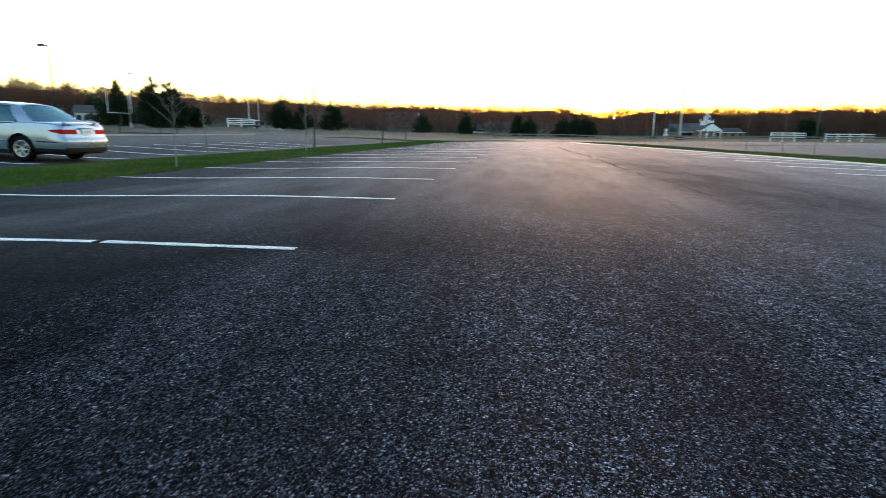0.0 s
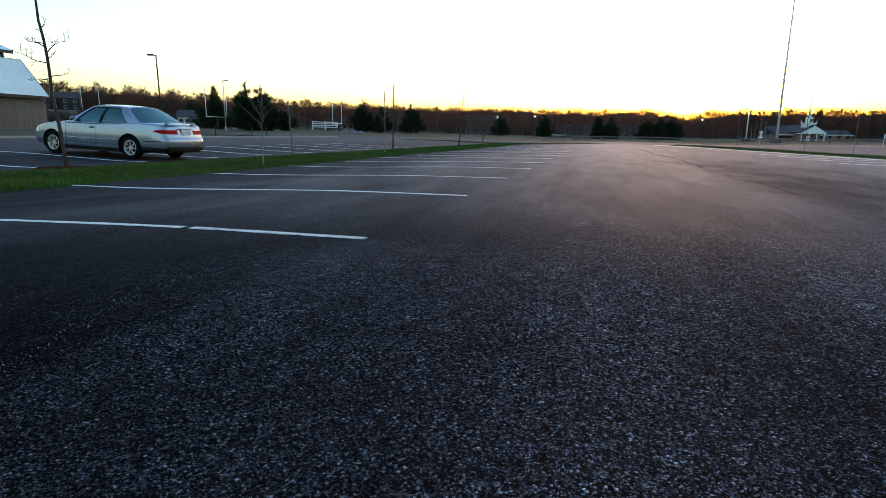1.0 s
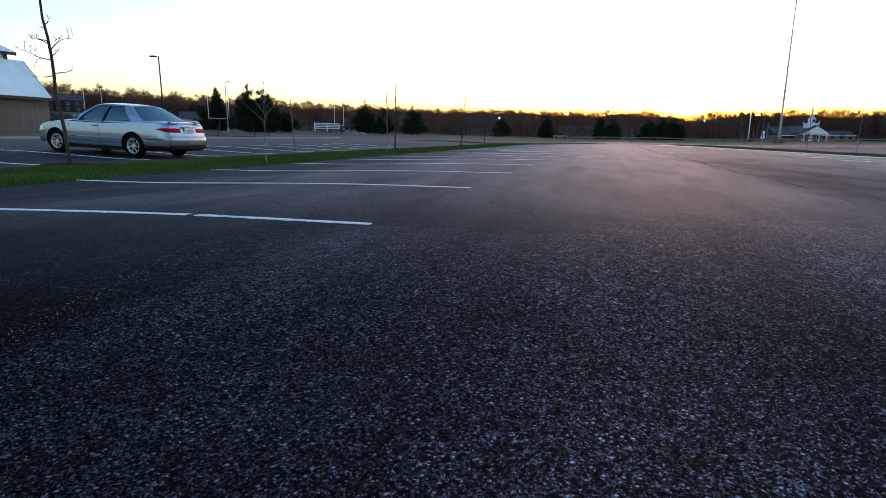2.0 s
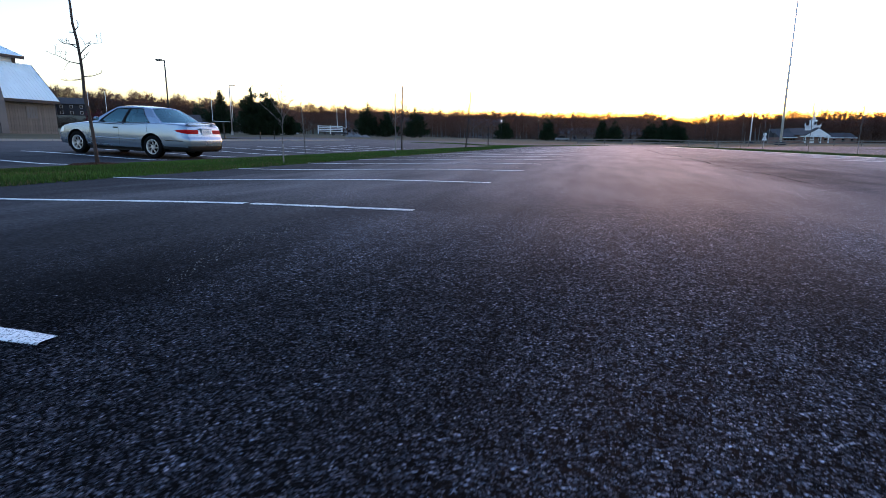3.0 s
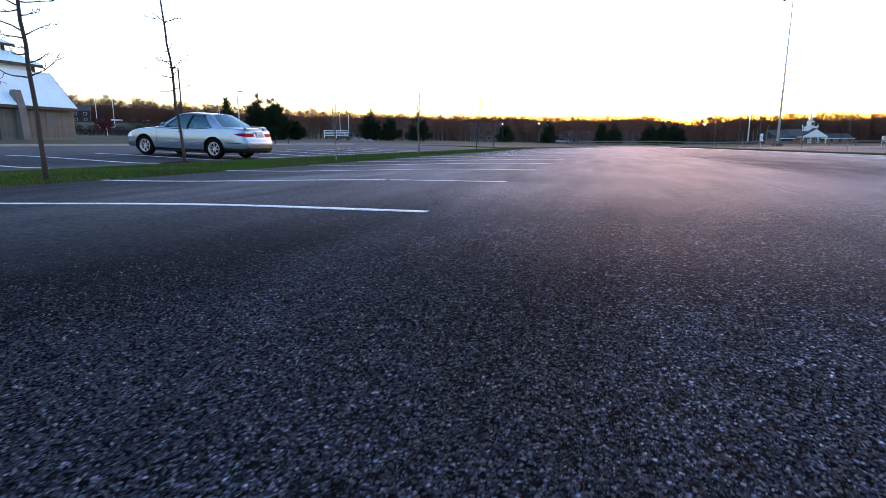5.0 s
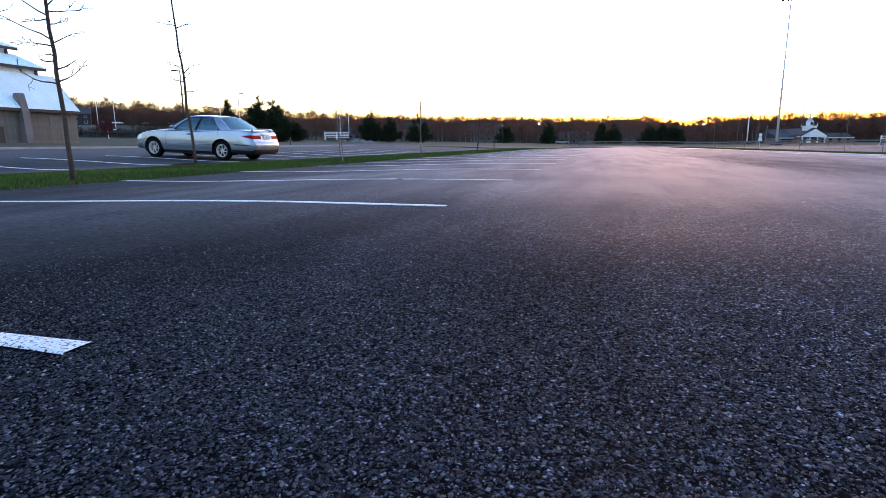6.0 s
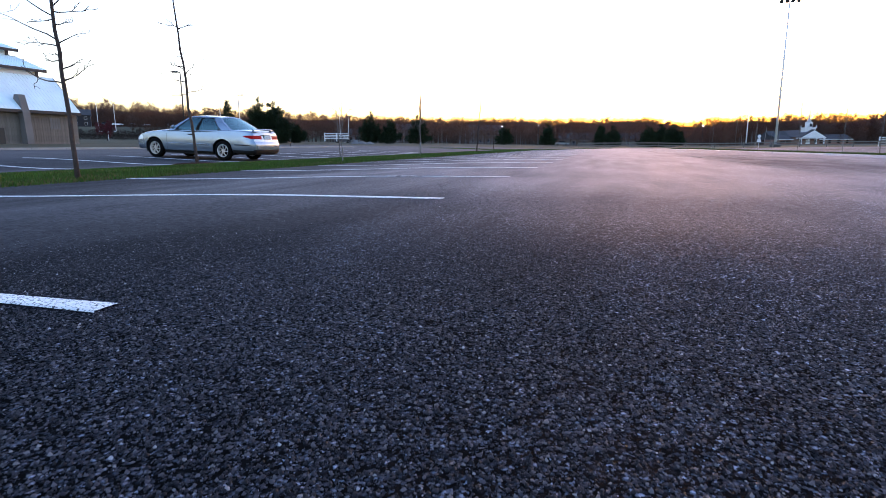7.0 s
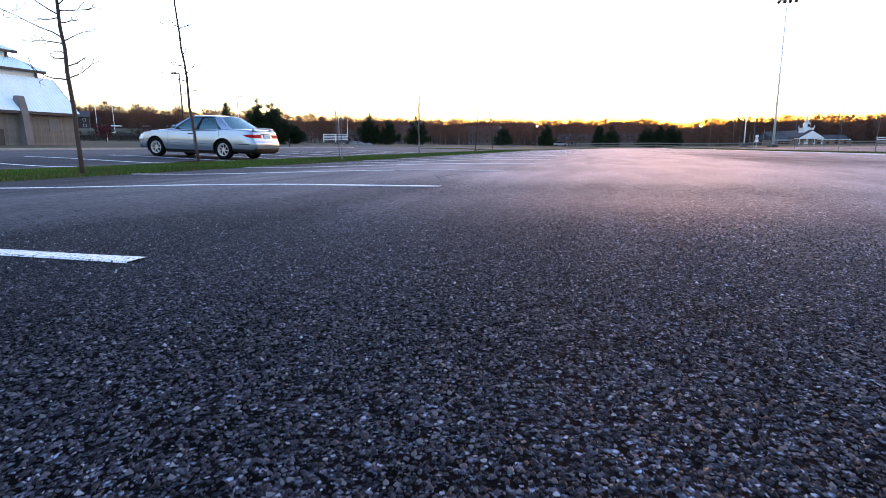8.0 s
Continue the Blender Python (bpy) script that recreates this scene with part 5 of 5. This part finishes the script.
def church():
    c = thing("church", pose(78.0, 243.0, gz(76, 240) + 0.4, 0, 0, 16.5) @ Matrix.Scale(0.87, 4), "brick church with white portico and slender steeple", "church")
    # local x to the right as seen from the lot, y away
    part("wall", box(bmesh.new(), (-5.2, 3.5, -0.8), (5.2, 22, 3.1)), BRICK, c)
    bm = prism(bmesh.new(), [(-5.9, 3.0), (5.9, 3.0), (0, 6.3)], 23.0, pose(0, -0.2, 0))
    part("roof", bm, SHINGLE, c)
    ped = part("pediment", prism(bmesh.new(), [(-5.6, 2.75), (5.6, 2.75), (0, 5.85)], 0.15, pose(0, -0.4, 0)), WHITE, c, "white gabled pediment")
    part("beam", box(bmesh.new(), (-5.6, -0.35, 2.3), (5.6, 3.4, 2.72)), WHITE, ped)
    for x in (-5.1, -1.7, 1.7, 5.1):
        bm = lathe(bmesh.new(), [(0.36, -0.6), (0.36, -0.4), (0.26, -0.35), (0.22, 2.1), (0.32, 2.2), (0.32, 2.3)], pose(x, 0.2, 0), 14)
        part("column", bm, WHITE, c, "white round column")
    part("steps", box(bmesh.new(), (-5.6, -0.6, -0.9), (5.6, 3.6, -0.55)), CONCRETE, c)
    d = part("door", box(bmesh.new(), (-0.95, 3.38, -0.55), (0.95, 3.49, 1.9)), WHITE, c, "white double door")
    part("transom", box(bmesh.new(), (-0.8, 3.34, 1.45), (0.8, 3.37, 1.8)), PANE, d)
    for x in (-3.4, 3.4):
        w = part("window", box(bmesh.new(), (x - 0.6, 3.4, 0.1), (x + 0.6, 3.49, 1.9)), WHITE, c, "white framed window")
        part("pane", box(bmesh.new(), (x - 0.48, 3.37, 0.2), (x + 0.48, 3.39, 1.8)), PANE, w)
    for x0, x1, y0 in ((5.3, 22.0, 6.0), (-13.0, -5.3, 6.0)):
        wing = part("wing", box(bmesh.new(), (x0, y0, -0.9), (x1, y0 + 9, 2.0)), BRICK, c, "low brick wing")
        part("wing_roof", prism(bmesh.new(), [(-0.5, 2.0), (9.5, 2.0), (4.5, 4.2)], x1 - x0, pose(x1, y0, 0, 0, 0, 90)), SHINGLE, wing)
        part("gutter", box(bmesh.new(), (x0, y0 - 0.6, 1.75), (x1, y0 - 0.45, 2.05)), WHITE, wing, "white gutter line")
        for k in range(4):
            x = x0 + 1.8 + k * (x1 - x0 - 3.0) / 3.4
            part("wing_window", box(bmesh.new(), (x, y0 - 0.05, 0.2), (x + 1.2, y0 - 0.005, 1.5)), PANE, wing)
    part("cross_roof", prism(bmesh.new(), [(-6.0, 2.0), (6.0, 2.0), (0, 6.0)], 9, pose(-4, 15, 0, 0, 0, 90)), SHINGLE, c)
    st = part("steeple", box(bmesh.new(), (-2.1, 2.0, 5.0), (2.1, 6.2, 7.0), None, 0.05), WHITE, c, "white square steeple base")
    part("cornice", box(bmesh.new(), (-2.35, 1.75, 6.95), (2.35, 6.45, 7.25)), WHITE, st)
    for x in (-2.1, 2.1):
        for y in (2.0, 6.2):
            part("finial", lathe(bmesh.new(), [(0.16, 7.2), (0.2, 7.7), (0.08, 8.1), (0.02, 8.4)], pose(x, y, 0), 8), WHITE, st)
    bel = part("belfry", lathe(bmesh.new(), [(1.45, 7.2), (1.45, 9.2), (1.6, 9.3), (1.6, 9.5)], pose(0, 4.1, 0), 8), WHITE, c, "white octagonal belfry")
    part("louvre", box(bmesh.new(), (-0.45, 2.5, 7.6), (0.45, 2.74, 8.9)), DARK_EAVE, bel, "dark belfry opening")
    part("spire", lathe(bmesh.new(), [(1.1, 9.45), (0.42, 11.3), (0.04, 16.0)], pose(0, 4.1, 0), 8), GALV, c, "slender pointed spire")


church()


# ---- houses in the distance ----
DARK_PANE = material("dark_pane", (0.03, 0.035, 0.045), 0.12, 0, 0.1, 5)
HOUSE_DARK = material("slate_siding", (0.022, 0.021, 0.026), 0.8, 0, 0.1, 3, 0.15, 0.3)
HOUSE_PALE = material("pale_siding", (0.24, 0.235, 0.24), 0.8, 0, 0.1, 3, 0.1, 0.3)
HOUSE_WHITE = material("white_siding", (0.50, 0.51, 0.53), 0.8, 0, 0.06, 3, 0.08, 0.3)
HOUSE_TRIM = material("pale_window_trim", (0.42, 0.42, 0.43), 0.7, 0, 0.06, 3)
HOUSE_TAN = material("tan_siding", (0.14, 0.115, 0.10), 0.8, 0, 0.1, 3, 0.1, 0.3)


def house(x, y, w, d, storeys, turn, wall, label, group="far houses", cols=3, frame_mat=None):
    z = gz(x, y)
    h = thing("house", pose(x, y, z, 0, 0, turn), label, "house", group)
    tall = storeys * 2.8
    part("wall", box(bmesh.new(), (-w / 2, 0, -1.5), (w / 2, d, tall)), wall, h)
    part("roof", prism(bmesh.new(), [(-0.5, tall), (d + 0.5, tall), (d / 2, tall + d * 0.32)], w + 0.8, pose(w / 2 + 0.4, 0, 0, 0, 0, 90)), SHINGLE, h, "grey shingle roof")
    for s in range(storeys):
        for k in range(cols):
            xx = -w / 2 + (k + 0.5) * w / cols
            fr = part("window", box(bmesh.new(), (xx - 0.65, -0.08, s * 2.8 + 0.8), (xx + 0.65, -0.005, s * 2.8 + 2.2)), frame_mat or WHITE, h, "white framed window")
            part("pane", box(bmesh.new(), (xx - 0.52, -0.11, s * 2.8 + 0.92), (xx + 0.52, -0.085, s * 2.8 + 2.08)), DARK_PANE, fr)
    return h


def on_bearing(az, r):
    return math.sin(radians(az)) * r, -5 + math.cos(radians(az)) * r


for k in range(2):
    x, y = on_bearing(-51.8 + k * 2.15, 322 + 6 * k)
    house(x, y, 12.2, 10, 2, 49 - k * 2.3, HOUSE_DARK, "slate-blue two-storey row house with pale windows", "far row houses", frame_mat=HOUSE_TRIM)
for az, r, w, m, st in ((-34.5, 205, 11, HOUSE_PALE, 1), (-26.0, 240, 10, HOUSE_PALE, 1), (-19.5, 250, 13, HOUSE_TAN, 2), (-12.0, 252, 14, HOUSE_TAN, 2), (-2.5, 255, 18, HOUSE_TAN, 1), (1.8, 258, 14, HOUSE_TAN, 1)):
    x, y = on_bearing(az, r)
    house(x, y, w, 9, st, -az, m, "far house half hidden by bare trees", cols=4, frame_mat=HOUSE_PALE)


for az, r, w, turn in ((-40.0, 186, 5.6, 34), (-31.8, 212, 6.5, 20)):
    x, y = on_bearing(az, r)
    house(x, y, w, 7, 1, turn, HOUSE_WHITE, "small white house with grey roof among trees", cols=3, frame_mat=HOUSE_DARK)


def heap(az, r, w, tall, seed):
    x, y = on_bearing(az, r)
    rnd = random.Random(seed)
    bm = bmesh.new()
    rings = []
    for f, h in ((1.0, -0.3), (0.75, 0.2), (0.42, 0.6), (0.08, 1.0)):
        rings.append([bm.verts.new((x + w * f * math.cos(a) * rnd.uniform(0.85, 1.1), y + w * f * math.sin(a) * rnd.uniform(0.85, 1.1), gz(x, y) + tall * h * rnd.uniform(0.92, 1.05))) for a in (k * math.tau / 14 for k in range(14))])
    for p, q in zip(rings, rings[1:]):
        for k in range(14):
            bm.faces.new((p[k], p[(k + 1) % 14], q[(k + 1) % 14], q[k]))
    bm.faces.new(rings[-1])
    tagged(mesh_object("gravel_heap", bm, FIN), "pale heap of gravel at the edge of the field", "gravel heap", "gravel heaps by the field")


for k, (az, w, tall) in enumerate(((-25.2, 1.3, 0.75), (-24.5, 1.5, 0.62), (-23.7, 1.2, 0.5))):
    heap(az, 126, w, tall, k)


def far_car(az, r, turn, paint, label, group="cars parked by the row houses"):
    x, y = on_bearing(az, r)
    c = thing("car", pose(x, y, gz(x, y), 0, 0, turn), label, "car", group)
    bm = prism(bmesh.new(), [(-2.2, 0.3), (2.25, 0.3), (2.3, 0.65), (1.3, 0.9), (-1.6, 0.95), (-2.25, 0.85)], 1.75, pose(0, -0.87, 0))
    bmesh.ops.bevel(bm, geom=bm.edges[:], offset=0.06, segments=2, affect='EDGES')
    part("body", bm, paint, c)
    bm = prism(bmesh.new(), [(-1.5, 0.9), (1.2, 0.9), (0.55, 1.42), (-0.9, 1.42)], 1.5, pose(0, -0.75, 0))
    bmesh.ops.bevel(bm, geom=bm.edges[:], offset=0.08, segments=2, affect='EDGES')
    part("cabin", bm, TRIM, c, "dark glazed cabin")
    for wx in (-1.35, 1.4):
        for s in (-1, 1):
            part("wheel", lathe(bmesh.new(), [(0.2, -0.1), (0.32, -0.1), (0.32, 0.1), (0.2, 0.1)], pose(wx, s * 0.78, 0.32, 90, 0, 0), 16, True), RUBBER, c)


DARK_PAINT = material("dark_paint", (0.05, 0.055, 0.07), 0.3, 0.4, 0.03, 60)
WHITE_PAINT = material("white_car_paint", (0.7, 0.72, 0.74), 0.3, 0.1, 0.03, 60)
for k, (az, paint, word) in enumerate(((-46.6, WHITE_PAINT, "white"), (-45.4, DARK_PAINT, "dark"), (-44.3, WHITE_PAINT, "white"), (-43.4, DARK_PAINT, "dark"), (-42.2, WHITE_PAINT, "white"), (-47.6, DARK_PAINT, "dark"))):
    far_car(az, 298 + (k % 3), 40 + 90 * (k % 2), paint, "small %s car parked before the row houses" % word)

GREY_PAINT = material("grey_car_paint", (0.26, 0.265, 0.27), 0.35, 0.1, 0.03, 60)
far_car(-4.1, 188, 12, GREY_PAINT, "small pale grey car parked beyond the far drive", "")
far_car(-26.5, 150, 30, DARK_PAINT, "small dark car parked at the edge of the field", "")


# ---- conifers ----
def conifer(x, y, tall, spread, seed, label, clumps=2600):
    rs = np.random.RandomState(seed)
    clumps = int(clumps * 2.6)
    tree = thing("conifer", pose(x, y, gz(x, y)), label, "tree", "dark conifers")
    part("trunk", tube(bmesh.new(), [(0, 0, -0.3), (0, 0, tall * 0.5), (0, 0, tall * 0.97)], [tall * 0.022, tall * 0.014, 0.02], 7), BARK, tree)
    bm = bmesh.new()
    tips = []
    tiers = int(tall * 2.8)
    lead = [(0.0, 0.0, 1.0)]
    if spread > 2.2:
        for k in range(4):
            a, q = k * 1.6 + rs.rand(), spread * rs.uniform(0.3, 0.5)
            lead.append((math.cos(a) * q, math.sin(a) * q, rs.uniform(0.66, 0.9)))
    for i in range(tiers):
        f = (i + 0.6 * rs.rand()) / tiers
        h = tall * (0.03 + 0.95 * f ** 1.12)
        for k in range(8 if f < 0.5 else 6 if f < 0.85 else 3):
            a = rs.rand() * math.tau
            ox, oy, hf = lead[rs.randint(len(lead))]
            L = spread * (0.72 if len(lead) > 1 else 1.0) * (1 - f) ** 0.68 * rs.uniform(0.5, 1.3) * (0.85 + 0.3 * math.sin(a * 2 + seed + f * 5)) + 0.12
            z0 = h * hf
            end = Vector((ox + math.cos(a) * L, oy + math.sin(a) * L, z0 + L * rs.uniform(0.1, 0.55)))
            tube(bm, [(ox, oy, z0), end], [0.035, 0.008], 3, False)
            tips.append((Vector((ox, oy, z0)), end))
    tagged(part("limbs", bm, BARK, tree), kind="stuff")
    reach = np.array([(e - a).length for a, e in tips])
    which = rs.choice(len(tips), clumps, p=reach ** 0.6 / (reach ** 0.6).sum())
    t = 1.05 - 0.85 * rs.rand(clumps) ** 1.3
    A = np.array([tips[w][0] for w in which])
    E = np.array([tips[w][1] for w in which])
    P = A + (E - A) * t[:, None] + rs.normal(0, 1, (clumps, 3)) * (0.2, 0.2, 0.3)
    D = (E - A) / np.linalg.norm(E - A, axis=1)[:, None] + rs.normal(0, 0.5, (clumps, 3)) + (0, 0, 0.5)
    D /= np.linalg.norm(D, axis=1)[:, None]
    S = np.cross(D, rs.normal(0, 1, (clumps, 3)))
    S /= np.linalg.norm(S, axis=1)[:, None]
    ln = rs.uniform(0.3, 0.8, clumps)[:, None]
    v = np.stack([P - S * 0.06, P + S * 0.06, P + D * ln], 1).reshape(-1, 3)
    arrays("crown", v, np.arange(clumps * 3).reshape(-1, 3), NEEDLE, tree)
    return tree


conifer(-70.6, 97.6, 9.4, 3.7, 1, "broad dark pine at the edge of the lawn", 9000)
conifer(-67.6, 98.5, 9.2, 3.7, 2, "broad dark pine at the edge of the lawn", 9000)
conifer(-66.0, 98.0, 6.6, 2.6, 3, "low dark pine beside taller ones", 3000)
conifer(-83.6, 104.7, 9.2, 1.5, 4, "narrow dark spruce behind the lamps")
for k, (az, r, h, w) in enumerate(((-38.2, 138, 5.6, 3.2), (-37.0, 140, 6.2, 2.6), (-33.2, 132, 6.0, 3.4), (-31.4, 136, 5.0, 3.0))):
    x, y = on_bearing(az, r)
    conifer(x, y, h, w, 40 + k, "low spreading pine among taller ones", 2600)
conifer(-125.8, 148.3, 10.8, 3.8, 15, "low dark pine behind the parked car")
conifer(-59.8, 132.0, 8.0, 3.4, 5, "dark pine by the white fence", 4200)
conifer(-55.0, 133.0, 6.2, 3.0, 6, "dark pine by the white fence", 3600)
conifer(-47.9, 136.0, 7.6, 3.4, 7, "narrow dark spruce by the white fence", 3200)
conifer(-16.5, 165.8, 6.5, 2.3, 8, "lone dark spruce before the woods", 3000)
conifer(12.5, 168.0, 6.4, 2.8, 9, "dark evergreen before the woods", 3000)
conifer(16.2, 170.0, 6.8, 2.8, 10, "dark evergreen before the woods", 3000)
conifer(20.0, 172.0, 6.4, 3.0, 11, "dark evergreen before the woods", 3000)
conifer(62.0, 128.0, 4.6, 2.8, 12, "round dark evergreen by the white fence", 3000)
conifer(-0.9, 168.0, 6.0, 2.2, 16, "dark evergreen before the woods", 2400)
conifer(2.6, 168.5, 6.2, 2.6, 17, "dark evergreen before the woods", 2600)
conifer(-30.0, 168.0, 6.0, 2.6, 13, "dark evergreen before the woods", 2600)

# small purple-leaved tree by the field
rnd = random.Random(5)
plum = thing("plum_tree", pose(-118, 103, gz(-118, 103)), "small reddish-purple tree on the lawn", "tree")
PLUM = material("purple_leaves", (0.09, 0.025, 0.03), 0.8, 0, 0, 10, 0.3, 1, 0, 0.1, island=0.4)
bm = tube(bmesh.new(), [(0, 0, -0.2), (0.05, 0, 1.2), (0.1, 0.1, 3.4)], [0.18, 0.13, 0.04], 8)
for k in range(12):
    a = rnd.random() * math.tau
    bough(bm, Vector((0.05, 0, 1.0 + k * 0.15)), Vector((math.cos(a), math.sin(a), 0.7)), 2.2, 0.06, rnd)
part("trunk", bm, BARK, plum)
rs = np.random.RandomState(4)
n = 4000
d = rs.normal(0, 1, (n, 3))
d /= np.linalg.norm(d, axis=1)[:, None]
P = d * (rs.rand(n) ** 0.45)[:, None] * (2.6, 2.6, 1.9) * (0.8 + 0.35 * np.sin(d[:, :1] * 5 + d[:, 1:2] * 4)) + (0, 0, 2.8)
Q = P + rs.normal(0, 0.13, (n, 3))
R = P + rs.normal(0, 0.13, (n, 3))
arrays("crown", np.stack([P, Q, R], 1), np.arange(n * 3).reshape(-1, 3), PLUM, plum)


# ---- bare woods on the skyline ----
def bare_tree(seed, slivers, limbs=34):
    """Corners and triangles of a leafless tree one metre tall."""
    rs = np.random.RandomState(seed)
    V, segs = [], [((0, 0, 0), (0, 0, 0.9), 0.014)]
    wide = rs.uniform(0.24, 0.36)
    for i in range(limbs):
        h = 0.10 + 0.78 * (i + rs.rand()) / limbs
        a = rs.rand() * math.tau
        L = wide * rs.uniform(0.6, 1.1) * math.sqrt(1.02 - h)
        segs.append(((0, 0, h), (math.cos(a) * L, math.sin(a) * L, min(0.97, h + L * rs.uniform(0.4, 1.1))), 0.005))
    for a, b, r in segs:
        a, b = np.array(a), np.array(b)
        for k in range(3):
            o = np.array((math.cos(k * 2.1), math.sin(k * 2.1), 0)) * r
            o2 = np.array((math.cos(k * 2.1 + 2.1), math.sin(k * 2.1 + 2.1), 0)) * r
            V += [a + o, a + o2, b]
    pick = rs.randint(1, len(segs), slivers)
    t = rs.uniform(0.2, 1.0, slivers)
    A = np.array([segs[p][0] for p in pick])
    B = np.array([segs[p][1] for p in pick])
    P = A + (B - A) * t[:, None] + rs.normal(0, 0.022, (slivers, 3))
    D = (B - A) + rs.normal(0, 0.12, (slivers, 3)) + (0, 0, 0.05)
    D /= np.linalg.norm(D, axis=1)[:, None]
    S = np.cross(D, rs.normal(0, 1, (slivers, 3)))
    S /= np.linalg.norm(S, axis=1)[:, None]
    ln = rs.uniform(0.05, 0.12, slivers)[:, None]
    return np.concatenate([np.array(V), np.stack([P - S * 0.0042, P + S * 0.0042, P + D * ln], 1).reshape(-1, 3)])


def woods(name, count, az0, az1, r0, r1, tall, mat, seed, label, detail=600):
    rs = np.random.RandomState(seed)
    kinds = [bare_tree(seed * 10 + k, detail) for k in range(6)]
    out = []
    for i in range(count):
        a = radians(az0 + (az1 - az0) * (i + rs.rand()) / count)
        r = rs.uniform(r0, r1) + (70 * float(ease(-math.degrees(a), 37, 41)) if r0 > 265 else 0)
        x, y = math.sin(a) * r, -5 + math.cos(a) * r
        top = np.interp(math.degrees(a), [p[0] for p in tall], [p[1] for p in tall]) * r / 200.0
        deg = math.degrees(a)
        top *= 1 + (0.028 + 0.032 * float(ease(-deg, 15, 45))) * (math.sin(deg * 2.1 + 0.6) + 0.7 * math.sin(deg * 5.3 + 1))
        z = gz(x, y) - 0.2
        s = max(2.0, (top - z) * rs.uniform(0.88, 1.04))
        q = rs.rand() * math.tau
        w = rs.uniform(0.8, 1.3)
        v = kinds[i % 6]
        v = np.stack([v[:, 0] * math.cos(q) - v[:, 1] * math.sin(q), v[:, 0] * math.sin(q) + v[:, 1] * math.cos(q), v[:, 2]], -1) * (s * w, s * w, s)
        out.append(v + (x, y, z))
    v = np.concatenate(out)
    return tagged(arrays(name, v, np.arange(len(v)).reshape(-1, 3), mat), label, "woods", "", "stuff")


# heights of the skyline at 200 m, by bearing from the lane
SKYLINE = [(-65, 15.0), (-50, 14.6), (-42, 13.4), (-30, 12.0), (-20, 10.9), (-8, 10.1), (4, 9.6), (5.4, 9.4), (6.2, 8.2), (7.2, 7.7), (8.2, 8.4), (9.4, 9.2), (14, 9.2), (25, 9.2), (45, 9.6)]
woods("woods", 480, -66, 46, 275, 310, SKYLINE, WOODS, 1, "brown leafless trees along the far side", 600)
woods("woods", 480, -66, 46, 310, 350, SKYLINE, WOODS, 2, "deeper rows of brown leafless trees", 380)
woods("woods", 210, -36, 12, 196, 236, [(a, t * 0.86) for a, t in SKYLINE], WOODS, 4, "scattered leafless trees before far houses", 420)
woods("thicket", 380, -66, 46, 268, 300, [(-66, 7.0), (-30, 5.5), (0, 4.0), (46, 3.5)], WOODS, 3, "tangled brown undergrowth at the foot of the woods", 240)

woods("woods", 70, -45.6, -37, 262, 296, [(a, t * 0.9) for a, t in SKYLINE], WOODS, 6, "thin leafless trees before the row houses", 420)
woods("brush", 330, -58, -30, 246, 264, [(-58, 6.8), (-44, 6.2), (-30, 5.2)], BRUSH, 5, "dark tangled brush on the bank below the row houses", 300)

woods("brush", 300, -58, -35, 178, 200, [(-58, 5.2), (-46, 4.9), (-35, 3.9)], BRUSH, 7, "low dark hedge of brush beyond the lawn", 420)

# pale trunks that stand out against the woods
rs = np.random.RandomState(31)
V, F = [], []
for i in range(140):
    a, r = radians(rs.uniform(-36, 15)), rs.uniform(238, 264)
    x, y = math.sin(a) * r, -5 + math.cos(a) * r
    z, tall, w = gz(x, y), rs.uniform(3.0, 7.5), rs.uniform(0.09, 0.2)
    lx, ly = rs.normal(0, 0.25, 2)
    for k in range(5):
        q = k * math.tau / 5
        V += [(x + w * math.cos(q), y + w * math.sin(q), z - 0.3), (x + lx + w * 0.4 * math.cos(q), y + ly + w * 0.4 * math.sin(q), z + tall)]
    o = i * 10
    F += [(o + 2 * k, o + 2 * ((k + 1) % 5), o + 2 * ((k + 1) % 5) + 1, o + 2 * k + 1) for k in range(5)]
tagged(arrays("tree_trunks", V, F, PALE_TRUNK), "slim pale trunks at the edge of the brown woods", "woods", "", "stuff")

# wooded rise behind the trees
az = np.radians(np.linspace(-180, 180, 361))
prof = [(425, 0.0), (432, 0.8), (460, 0.92), (520, 0.95), (900, 0.97)]
V = []
for r, f in prof:
    x, y = np.sin(az) * r, -5 + np.cos(az) * r
    top = np.interp(np.degrees(az), [p[0] for p in SKYLINE], [p[1] for p in SKYLINE]) * r / 200.0 * np.interp(np.degrees(az), [-30, -4, 3, 9, 22, 34], [0.89, 0.89, 0.86, 0.83, 0.86, 0.88])
    base = height(x, y)
    wob = 0.9 + 0.1 * np.sin(np.degrees(az) * 0.9) * np.sin(np.degrees(az) * 0.37 + 1)
    V.append(np.stack([x, y, base - 0.5 + np.maximum(0.5, (top - base)) * f * wob], -1))
V = np.array(V)
idx = np.arange(V.shape[0] * V.shape[1]).reshape(V.shape[:2])
f = np.stack([idx[:-1, :-1], idx[:-1, 1:], idx[1:, 1:], idx[1:, :-1]], -1).reshape(-1, 4)
tagged(arrays("backdrop", V, f, HILL, smooth=True), "brown wooded rise closing the distance", "hill", "", "structure")
